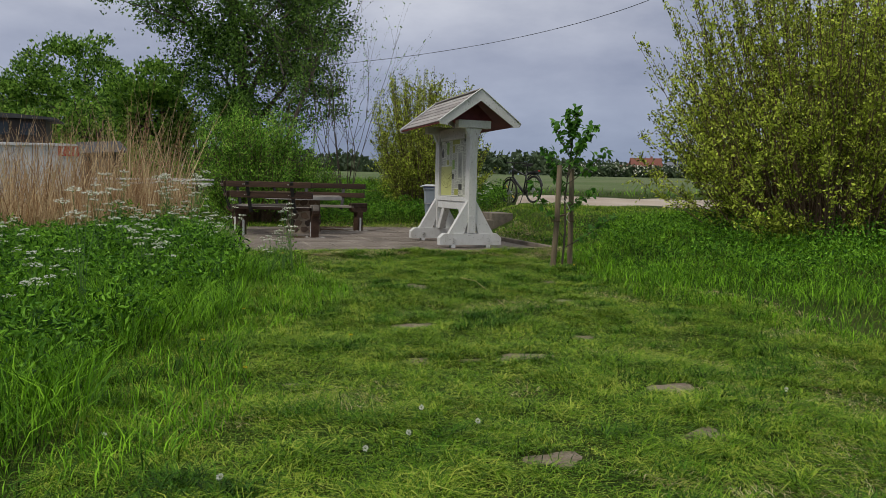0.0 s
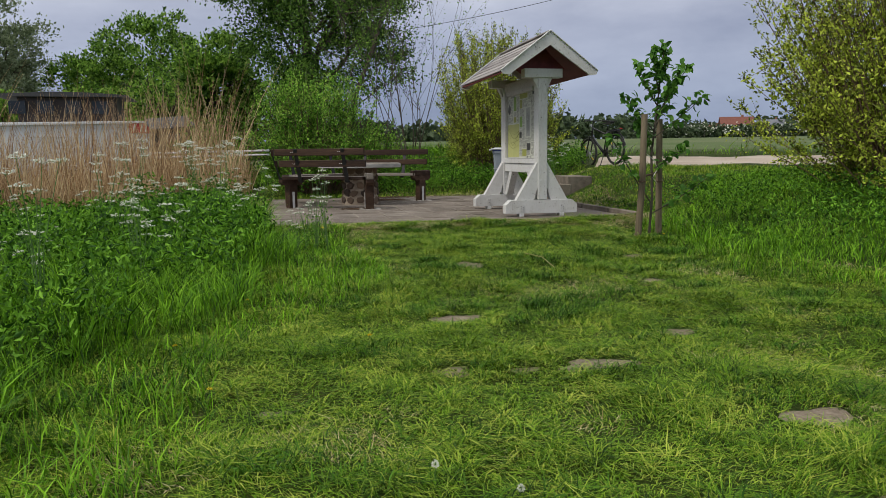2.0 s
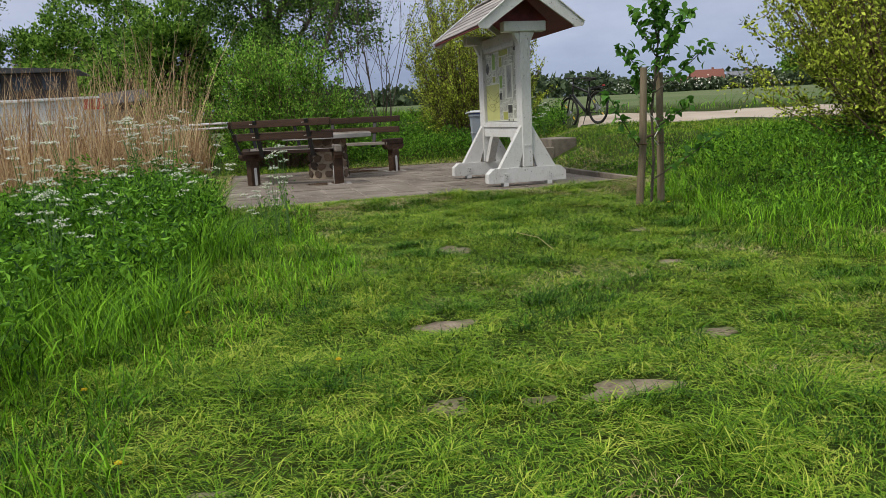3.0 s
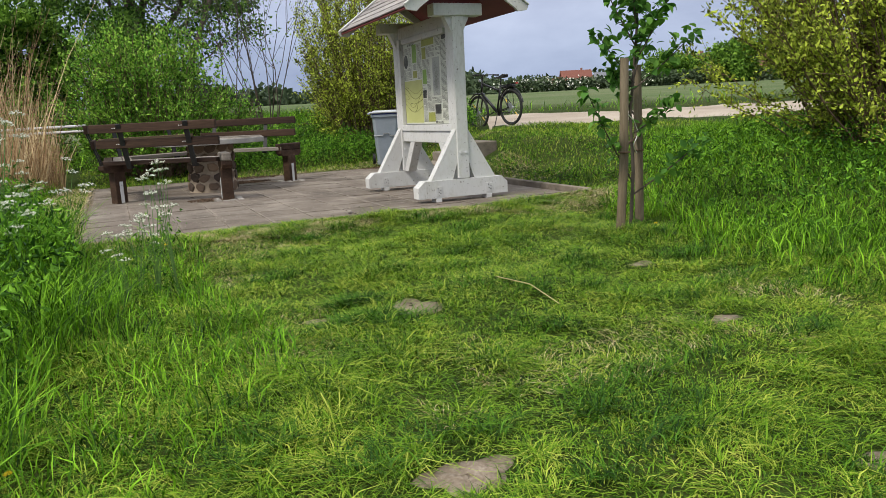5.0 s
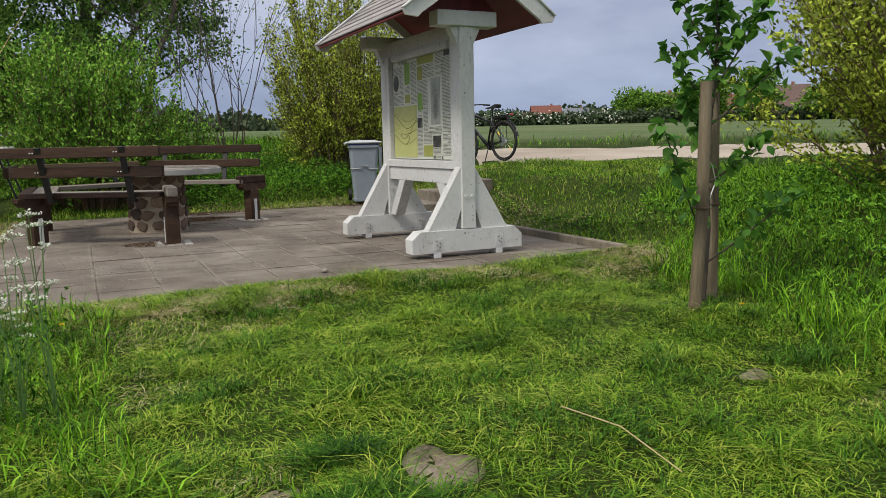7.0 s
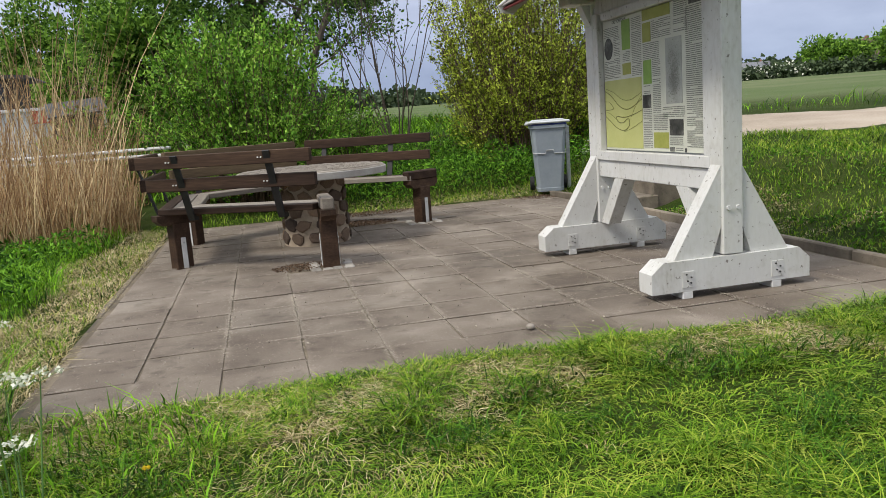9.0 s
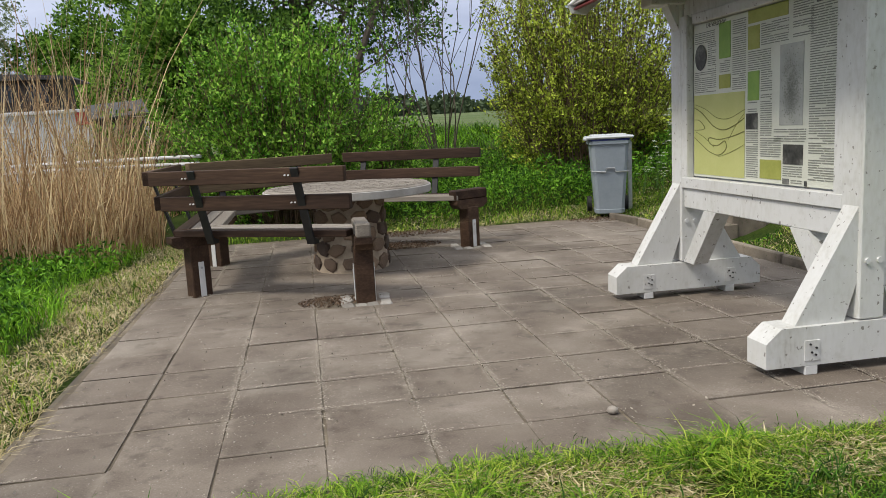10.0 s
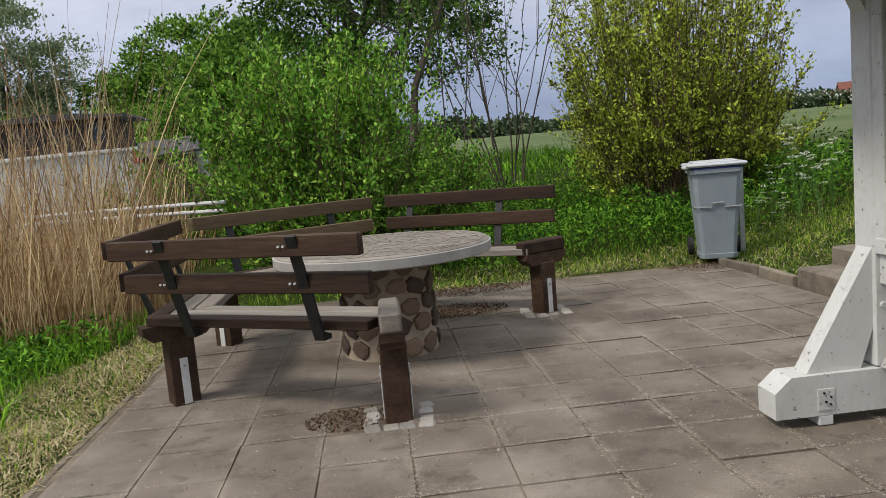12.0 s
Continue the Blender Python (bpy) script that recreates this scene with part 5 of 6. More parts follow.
part("head_lamp", tube([(0.90, 0, 0.97), (0.95, 0, 0.97)], 0.03, 10), "steel", bike)
bm = bmesh.new()
add_prism(bm, [(-0.14, 0.0), (0.13, 0.01), (0.15, 0.03), (0.0, 0.035), (-0.13, 0.065), (-0.16, 0.04)], pose(0.24, -0.06, 0.93), 0.12)
part("saddle", bm, "rubber", bike)
bm = bmesh.new()
for s in (-0.06, 0, 0.06):
    add_tube(bm, [(-0.22, s, 0.78), (0.20, s, 0.78)], 0.006, 5)
add_tube(bm, [(-0.22, -0.07, 0.78), (-0.22, 0.07, 0.78)], 0.006, 5)
add_tube(bm, [(0, -0.07, 0.78), (0, -0.075, R)], 0.006, 5)
add_tube(bm, [(0, 0.07, 0.78), (0, 0.075, R)], 0.006, 5)
part("rear_rack", bm, "black_steel", bike)
part("battery", box((0.02, 0, 0.745), (0.34, 0.10, 0.05), bevel=0.015), "bike_paint", bike)
part("kickstand", tube([(0.36, 0.05, 0.28), (0.30, 0.20, 0.012)], 0.009, 6), "black_steel", bike)
part("rear_lamp", box((-0.24, 0, 0.78), (0.02, 0.06, 0.03)), "sign_red", bike)

# ---- moored boat, hut and rail beyond the reeds ----
boat = thing("boat", pose(-10.0, 21.2, 0, 0, 0, 3), "long white boat with a dark wheelhouse behind the reeds", "boat")
bm = bmesh.new()
add_prism(bm, [(-9.0, 0.0), (4.5, 0.0), (4.9, 1.2), (4.9, 2.38), (-3.4, 2.28), (-9.0, 2.0)], pose(0, 0, 0), 3.2)
part("hull", bm, "hull_white", boat)
part("gunwale", box((-2.0, -0.03, 2.20), (13.6, 0.10, 0.08), (0, -1.1, 0)), "zinc_paint", boat)
for x in (-7.5, -6.0, -4.6):
    part("window", box((x, -0.02, 1.55), (0.9, 0.06, 0.45)), "window_glass", boat)
part("plate", box((3.55, -0.03, 2.08), (0.75, 0.05, 0.42)), "sign_red", boat, "red panel with white marks")
for x in (3.35, 3.62, 3.8):
    part("mark", box((x, -0.06, 2.08), (0.05, 0.02, 0.34), (0, 12, 0)), "zinc_paint", boat)
part("rail", tube([(-0.3, -0.05, 1.75), (1.4, -0.05, 1.72), (1.5, -0.05, 1.3)], 0.02, 6), "steel", boat)
cabin = part("wheelhouse", box((0.9, 1.5, 2.78), (3.6, 2.2, 1.06), bevel=0.03), "hull_dark", boat)
part("cabin_roof", add_prism(bmesh.new(), [(-1.7, 3.31), (3.2, 3.31), (3.1, 3.39), (1.6, 3.48), (0.4, 3.50), (-1.6, 3.40)], pose(0, 0.2, 0), 2.7), "felt", boat)
for x in (-0.9, 0.1, 1.1, 2.1):
    part("window", box((x, 0.38, 2.9), (0.6, 0.06, 0.5)), "window_glass", boat)
part("vent_pipe", tube([(-2.6, 0.8, 2.2), (-2.6, 0.8, 3.6), (-2.6, 0.8, 3.7)], 0.08, 8), "zinc_paint", boat)
part("vent_cap", tube([(-2.6, 0.8, 3.7), (-2.6, 0.8, 3.95)], 0.16, 10), "hull_dark", boat)

hut = thing("hut", pose(-4.65, 17.0, 0, 0, 0, 14), "small dark wooden hut with a grey lean-to roof", "hut")
part("wall", box((0, 0.8, 0.95), (1.25, 1.5, 1.9)), "shed_wood", hut)
part("roof", box((0.0, 0.75, 2.12), (1.5, 1.8, 0.06), (14, -5, 0)), "felt", hut)
part("door", box((-0.1, 0.03, 0.9), (0.7, 0.04, 1.6)), "worn_wood", hut)

rail = thing("handrail", pose(-1.3, 5.6, on_land(-1.3, 5.6), 0, 0, 148), "white tubular handrail of a landing stage in the reeds", "handrail")
rz0 = on_land(-1.3, 5.6)
for z in (1.0, 0.91):
    part("rail_tube", tube([(-0.05, 0, z - rz0), (1.5, 0, z - rz0 - 0.01), (3.2, 0.05, z - rz0 - 0.03)], 0.022, 8), "zinc_paint", rail)
for x in (1.55, 3.1):
    part("post", tube([(x, 0.02, -0.4), (x, 0.02, 0.98 - rz0)], 0.018, 8), "zinc_paint", rail)

# ---- reeds ----
def scatter(n, x0, x1, y0, y1):
    return rng.uniform(x0, x1, n), rng.uniform(y0, y1, n)


x, y = [np.concatenate(q) for q in zip(scatter(11000, -13, -1.6, 1.0, 9.5), scatter(9000, -7.5, -1.6, 2.6, 6.2))]
short = np.arange(len(x)) >= 11000
edge_y = np.maximum(3.3 - 0.38 * np.maximum(-2.8 - x, 0), 1.3) + 0.3 * np.sin(x * 2.1)
edge_x = -1.75 - 0.16 * np.clip(y - 4.6, 0, 3) + 0.15 * np.sin(y * 3)
keep = (y > edge_y) & (x < edge_x)
x, y, short = x[keep], y[keep], short[keep]
h = (0.85 + 1.75 * rng.random(len(x)) ** 2.5) * (0.92 + 0.2 * np.sin(x * 0.9 + y * 0.7))
h = np.where(short, 0.55 + 0.45 * h, np.where(rng.random(len(x)) < 0.16, h * 1.28, h)) * np.where(short, 0.62, 1.0)
n = len(x)
P = np.stack([x, y, land(x, y) - 0.02], 1)
leanv = np.stack([rng.normal(0.05, 0.20, n), rng.normal(0, 0.18, n)], 1)
q = []
for f in (0, 0.35, 0.7, 1.0):
    q.append(P + np.stack([leanv[:, 0] * h * f ** 1.6, leanv[:, 1] * h * f ** 1.6, h * f], 1))
w = rng.uniform(0.004, 0.007, n)
ang = rng.uniform(0, math.pi, n)
sv = np.stack([np.cos(ang), np.sin(ang), np.zeros(n)], 1)
rows = []
for f, wd in zip(range(4), (1.0, 0.95, 0.8, 0.3)):
    rows += [q[f] - sv * w[:, None] * wd, q[f] + sv * w[:, None] * wd]
V = np.stack(rows, 1)
b0 = np.arange(n)[:, None] * 8
F = np.concatenate([b0 + [2 * k, 2 * k + 1, 2 * k + 3, 2 * k + 2] for k in range(3)])
tagged(part("reeds", rough_mesh("reeds", V.reshape(-1, 3), F), "reed"), "dense bed of dry brown reeds at the water", "reeds", kind="stuff")
k = rng.integers(0, n, 14000)
fz = rng.uniform(0.1, 0.75, 14000)[:, None]
pz = P[k] + (q[3][k] - P[k]) * fz
tagged(part("reed_leaves", leaf_mesh("reed_leaves", pz, 0.20, np.array([0, 0, 0.9]), 0.6, 0.035, 0.02), "reed"), "dry strap leaves among the reed stems", "reeds", kind="stuff")

# ---- bare soil in the lawn ----
SPOTS = [(0.56, -4.93, 0.16, 0.21), (-0.19, -7.67, 0.12, 0.10), (0.57, -7.79, 0.25, 0.12), (1.22, -8.71, 0.20, 0.14), (0.18, -7.75, 0.10, 0.06), (0.05, -6.72, 0.19, 0.14),
         (1.37, -7.2, 0.16, 0.10), (-0.07, -9.65, 0.18, 0.11), (0.88, -9.51, 0.16, 0.11), (0.02, -4.85, 0.09, 0.06), (2.3, -4.66, 0.12, 0.07), (1.87, -5.89, 0.12, 0.06), (-1.11, -8.18, 0.10, 0.05)]
for sx, sy, ra, rb in SPOTS:
    vv, ff = [], []
    rings_n = 5
    for r in range(rings_n + 1):
        for k in range(18):
            a = 2 * math.pi * k / 18
            f = r / rings_n * (1 + 0.22 * math.sin(3 * a + sx * 5) + 0.12 * math.sin(5 * a + sy))
            px, py = sx + ra * f * math.cos(a), sy + rb * f * math.sin(a)
            vv.append((px, py, on_land(px, py) + (0.002 + rng.uniform(-0.003, 0.005) if r < rings_n else -0.03)))
    for r in range(rings_n):
        for k in range(18):
            ff.append((r * 18 + k, r * 18 + (k + 1) % 18, (r + 1) * 18 + (k + 1) % 18, (r + 1) * 18 + k))
    tagged(part("soil_patch", rough_mesh("soil_patch", vv, ff), "soil", smooth=True), "worn patch of bare brown soil in the lawn", "soil patch", "bare patches in the lawn")

# ---- grass ----
NOISE_GRID = np.random.default_rng(11).uniform(-1, 1, (256, 256))


def value_noise(x, y):
    """Smooth random values between -1 and 1, about one bump a metre."""
    x, y = np.asarray(x, float) + 500.3, np.asarray(y, float) + 500.7
    ix, iy = np.floor(x).astype(int), np.floor(y).astype(int)
    fx, fy = x - ix, y - iy
    fx, fy = fx * fx * (3 - 2 * fx), fy * fy * (3 - 2 * fy)
    at = lambda a, b: NOISE_GRID[a % 256, b % 256]
    return (at(ix, iy) * (1 - fx) + at(ix + 1, iy) * fx) * (1 - fy) + (at(ix, iy + 1) * (1 - fx) + at(ix + 1, iy + 1) * fx) * fy


def wobble(x, y):
    return 0.75 * value_noise(x * 1.3, y * 1.3) + 0.45 * value_noise(x * 3.1 + 40, y * 3.1)


def off_soil(x, y):
    ok = np.ones(len(x), bool)
    for sx, sy, ra, rb in SPOTS:
        ok &= ((x - sx) / ra) ** 2 + ((y - sy) / rb) ** 2 > rng.uniform(0.4, 1.4, len(x))
    return ok


def off_paving(x, y):
    front = -2.045 + 0.05 * np.sin(x * 2.1) + 0.03 * np.sin(x * 5.3 + 1)
    return ~((x > -1.265 + 0.02 * np.sin(y * 4)) & (x < 3.74) & (y > front) & (y < 4.5 + 0.12 * np.sin(x * 3)))


def off_steps(x, y):
    return ~((x > 3.6) & (x < 4.7) & (y > 1.95) & (y < 3.15))


def off_path(x, y):
    u, v = 0.42 * x + 0.90 * y, 0.91 * x - 0.42 * y
    return ~((u > 6.65 + 0.2 * np.sin(v * 3)) & (u < 11.1) & (v > 3.1))


def ground_points(x, y, extra=True):
    k = off_soil(x, y) & off_paving(x, y) & off_steps(x, y) & off_path(x, y)
    x, y = x[k], y[k]
    return x, y, np.stack([x, y, land(x, y) - 0.008], 1)


# mown lawn, thickest along the walk: matted blades that lie in swirls, in tufts of uneven height
def tufted(x, y):
    return value_noise(x * 4.2, y * 5.0) + 0.6 * value_noise(x * 9.5 + 17, y * 10.5) + 0.35 * wobble(x, y)


def lawn_height(x, y):
    return 0.030 + 0.015 * np.clip(wobble(x, y) + 0.3, 0, 1.4) + 0.060 * np.clip(tufted(x, y) - 0.15, 0, 1.1)


for cnt, area in ((235000, (-2.3, 3.8, -10.6, -1.9)), (52000, (-5.0, 7.5, -12.5, -1.9))):
    x, y, P = ground_points(*scatter(cnt, *area))
    h = lawn_height(x, y) * rng.uniform(0.55, 1.35, len(x))
    m = blade_mesh("lawn_grass", P, h, rng.uniform(0.0032, 0.0066, len(x)), rng.uniform(0.6, 2.6, len(x)), 0.6, 0.62)
    tagged(part("lawn_grass", m, "lawn"), "short mown green lawn with yellowish patches", "lawn", kind="stuff")
# the sward grows in small tussocks that lean outwards
cx, cy = scatter(9500, -2.3, 3.8, -10.6, -1.9)
keep = rng.random(len(cx)) < 0.85 + 0.5 * tufted(cx, cy)
cx, cy = cx[keep], cy[keep]
per = 18
kk = np.repeat(np.arange(len(cx)), per)
ang = rng.uniform(0, 2 * np.pi, len(kk))
rad = np.abs(rng.normal(0, 0.022, len(kk)))
x, y = cx[kk] + rad * np.cos(ang), cy[kk] + rad * np.sin(ang)
size = rng.uniform(0.7, 1.6, len(cx))[kk]
sel = off_soil(x, y) & off_paving(x, y) & off_steps(x, y)
x, y, ang, size = x[sel], y[sel], ang[sel], size[sel]
P = np.stack([x, y, land(x, y) - 0.008], 1)
h = (lawn_height(x, y) + 0.016) * size * rng.uniform(0.7, 1.25, len(x))
m = blade_mesh("lawn_tussocks", P, h, rng.uniform(0.003, 0.006, len(x)), rng.uniform(0.7, 2.4, len(x)), 0.75, 0, ang + rng.normal(0, 0.5, len(x)))
tagged(part("lawn_tussocks", m, "lawn"), "small bright green tussocks in the mown lawn", "lawn", kind="stuff")
# thin, straw-coloured places
x, y = scatter(90000, -2.0, 4.0, -11.0, -2.0)
k = wobble(x * 0.9 + 3, y * 0.9 + 1) + 0.35 * value_noise(x * 6, y * 6) + 0.45 * smooth((y + 3.6) / 1.2) > 0.30
x, y, P = ground_points(x[k], y[k])
tagged(part("dry_lawn_grass", blade_mesh("dry_lawn_grass", P, rng.uniform(0.02, 0.06, len(x)), 0.004, rng.uniform(0.7, 2.4, len(x)), 0.5, 0.6), "dry"), "thin straw-coloured grass in worn places", "lawn", kind="stuff")
# coarse dark tufts
tx, ty = scatter(230, -2.8, 3.6, -11.0, -2.4)
tx, ty = np.concatenate([tx, [0.22, 0.30, 0.28, 2.3, 1.6, 0.9]]), np.concatenate([ty, [-5.08, -5.15, -4.72, -2.5, -2.35, -2.4]])
kk = np.where(rng.random(24000) < 0.09, len(tx) - 6 + rng.integers(0, 3, 24000), rng.integers(0, len(tx), 24000))
wide = rng.uniform(0.4, 1.3, len(tx))[kk]
x, y = tx[kk] + rng.normal(0, 0.12, 24000) * wide, ty[kk] + rng.normal(0, 0.055, 24000) * wide
x, y, P = ground_points(x, y)
tagged(part("grass_tufts", blade_mesh("grass_tufts", P, rng.uniform(0.05, 0.13, len(x)), 0.0055, rng.uniform(0.5, 1.6, len(x))), "dark_tuft"), "coarse darker tufts in the lawn", "grass", kind="stuff")
# fringe over the front edge of the paving
x = rng.uniform(-1.25, 3.7, 16000)
y = -2.04 + 0.05 * np.sin(x * 2.1) + 0.03 * value_noise(x * 5, x * 0) + rng.normal(-0.02, 0.055, 16000)
P = np.stack([x, y, land(x, y - 0.1) * 0 + np.where(y > -2.05, 0.0, land(x, np.minimum(y, -2.06)) - 0.005)], 1)
tagged(part("grass_fringe", blade_mesh("grass_fringe", P, rng.uniform(0.012, 0.05, 16000), 0.004, rng.uniform(0.5, 1.8, 16000)), "lawn"), "grass creeping over the paving's front edge", "grass", kind="stuff")

# long grass: the mound beside the lawn, the bank, under the bushes
def long_grass(nm, cnt, area, mask, hmin, hmax, mat, label, width=(0.004, 0.009), lean=(0.25, 1.1)):
    x, y = scatter(cnt, *area)
    k = mask(x, y)
    x, y, P = ground_points(x[k], y[k])
    h = rng.uniform(hmin, hmax, len(x)) * (0.8 + 0.35 * wobble(x * 1.4, y * 1.4))
    tagged(part(nm, blade_mesh(nm, P, h, rng.uniform(*width, len(x)), rng.uniform(*lean, len(x))), mat), label, "grass", kind="stuff")


def left_edge(y):
    """Where the mown lawn ends on the reed side."""
    return np.interp(y, [-13, -9, -7.3, -6.5, -5.5, -4.2, -3.0, -2.2], [-3.4, -2.5, -1.95, -1.55, -1.15, -0.95, -1.1, -1.4])


mound = lambda x, y: (x < left_edge(y) + 0.15 * np.sin(y * 2.7)) & (y < -2.0 + 0.0 * x)
long_grass("tall_grass", 78000, (-7, -0.9, -12, -2.0), mound, 0.22, 0.52, "tall_grass", "tall fresh green grass beside the lawn")
long_grass("mid_grass", 38000, (-4.4, -0.2, -12, -2.1), lambda x, y: (x < left_edge(y) + 0.75 + 0.2 * np.sin(y * 2)) & (x > left_edge(y) - 0.4), 0.08, 0.22, "tall_grass", "half-long grass at the lawn's edge")
long_grass("verge_grass", 6500, (-2.3, -1.2, -2.0, 4.8), lambda x, y: x < -1.28, 0.04, 0.14, "lawn", "grass verge beside the paving")
long_grass("dry_clippings", 32000, (-2.4, -1.2, -3.4, 4.8), lambda x, y: x > -2.0 + 0.25 * np.sin(y * 2.2), 0.03, 0.11, "dry", "dry straw-coloured cut grass along the edging", lean=(0.9, 2.2))
long_grass("dry_clippings", 24000, (-1.6, 3.7, -2.6, -1.98), lambda x, y: wobble(x * 2, y * 2) > -0.25 - 0.5 * (y > -2.25), 0.02, 0.08, "dry", "dry straw-coloured cut grass in front of the paving", lean=(1.0, 2.5))
long_grass("loose_straw", 260, (-2.4, -1.15, -3.2, 4.4), lambda x, y: x > -2.3, 0.05, 0.10, "dry", "long dry straws lying along the edging", width=(0.003, 0.006), lean=(2.5, 5.0))
long_grass("weeds", 16000, (-4.5, -1.5, -2.0, 4.2), lambda x, y: x < -1.85 + 0.15 * np.sin(y * 2), 0.12, 0.36, "tall_grass", "long green grass before the reeds")
bank = lambda x, y: (x > 3.78) & (0.42 * x + 0.90 * y < 6.8)
long_grass("bank_grass", 42000, (3.75, 8.5, -2.6, 6.5), bank, 0.04, 0.13, "lawn", "uneven short grass on the bank")
long_grass("bank_tall_grass", 46000, (2.4, 10.5, -7.0, 0.8), lambda x, y: x > np.interp(y, [-7, -4.2, -3.2, -2.4, -1.5, 0.8], [4.6, 3.2, 3.05, 3.85, 4.6, 6.2]) + 0.2 * np.sin(y * 3), 0.12, 0.34, "tall_grass", "tall bending grass round the large bush")
long_grass("side_grass", 26000, (2.6, 9.0, -12, -3.8), lambda x, y: x > np.interp(y, [-12, -8, -5, -3.8], [3.0, 3.3, 3.0, 2.9]) + 0.5 * wobble(x, y), 0.07, 0.24, "tall_grass", "half-long grass beside the lawn")
long_grass("back_grass", 26000, (-1.5, 7.5, 4.5, 8.5), lambda x, y: y > 4.5, 0.03, 0.17, "lawn", "rough grass behind the paving")
long_grass("dry_clippings", 9000, (0.6, 5.4, 3.2, 5.6), lambda x, y: (y > 4.5) | (x > 3.75), 0.03, 0.09, "dry", "dry cut grass round the bin", lean=(0.9, 2.2))
long_grass("dry_clippings", 5000, (3.76, 4.7, -0.2, 2.1), lambda x, y: wobble(x * 2, y * 2) > -0.25, 0.02, 0.08, "dry", "dry brown cut grass on the bank beside the steps", lean=(0.9, 2.2))
long_grass("field_edge_grass", 30000, (2, 34, -8, 22), lambda x, y: (np.abs(0.42 * x + 0.90 * y - 11.9 - 0.4 * wobble(x, y)) < 0.8), 0.15, 0.5, "tall_grass", "long green grass along the field edge", width=(0.012, 0.02))
long_grass("path_verge_grass", 9000, (3, 16, -4, 6), lambda x, y: np.abs(0.42 * x + 0.90 * y - 6.4) < 0.45, 0.04, 0.12, "lawn", "thin grass along the path")
long_grass("far_grass", 16000, (-9, 6, 8, 22), lambda x, y: x < 8, 0.2, 0.55, "tall_grass", "rough grass beyond the shrubs", width=(0.01, 0.02))

long_grass("tall_grass", 9000, (-3.2, -1.15, -3.5, -1.75), lambda x, y: x < -1.33 + 0.12 * np.sin(y * 5), 0.28, 0.62, "tall_grass", "tall green grass at the corner of the paving")

# nettles and herbs in the long grass
def herbs(nm, cnt, area, mask, h, leaf, label, mat="nettle"):
    x, y = scatter(cnt, *area)
    k = mask(x, y)
    x, y, P = ground_points(x[k], y[k])
    P[:, 2] += np.sqrt(rng.random(len(x))) * h * (0.75 + 0.4 * wobble(x * 1.9, y * 1.9))
    tagged(part(nm, leaf_mesh(nm, P, leaf, np.array([0, 0, 0.15]), 0.8, 0.32), mat), label, "herbs", kind="stuff")


herbs("nettles", 30000, (-5.5, -1.0, -8.5, -2.2), lambda x, y: (x < left_edge(y) - 0.15) & (wobble(x * 0.8, y * 0.8) > -0.5), 0.62, 0.062, "dark green nettles and herbs in long grass")
herbs("nettles", 3000, (-3.2, -1.3, -3.4, -1.9), lambda x, y: x < -1.4 + 0.1 * np.sin(y * 3), 0.5, 0.06, "green herbs at the corner of the paving")
herbs("nettles", 9000, (-4.5, -1.7, -0.5, 4.3), lambda x, y: x < -1.95 + 0.15 * np.sin(y * 2.4), 0.34, 0.065, "green nettles before the reeds")
herbs("nettles", 20000, (0.9, 6.2, 5.0, 8.0), lambda x, y: y > 5.15 + 0.2 * np.sin(x * 3), 0.6, 0.065, "dark herbs under the bush")
herbs("nettles", 11000, (4.2, 9.0, -6.5, -1.2), lambda x, y: x > 4.0 + 0.5 * np.sin(y * 2), 0.46, 0.06, "green herbs under the large bush", "nettle")
herbs("nettles", 3200, (3.1, 7.5, -5.2, -1.6), lambda x, y: (x > np.interp(y, [-5.2, -3.2, -2.4, -1.6], [3.3, 3.3, 3.95, 4.6])) & (wobble(x * 1.3 + 7, y * 1.3) > -0.15), 0.30, 0.06, "dark green herbs in the grass of the bank")
herbs("clover", 3500, (3.9, 6.2, -1.6, 2.2), lambda x, y: wobble(x * 1.5, y * 1.5) > -0.1, 0.06, 0.05, "low dark clover on the bank")


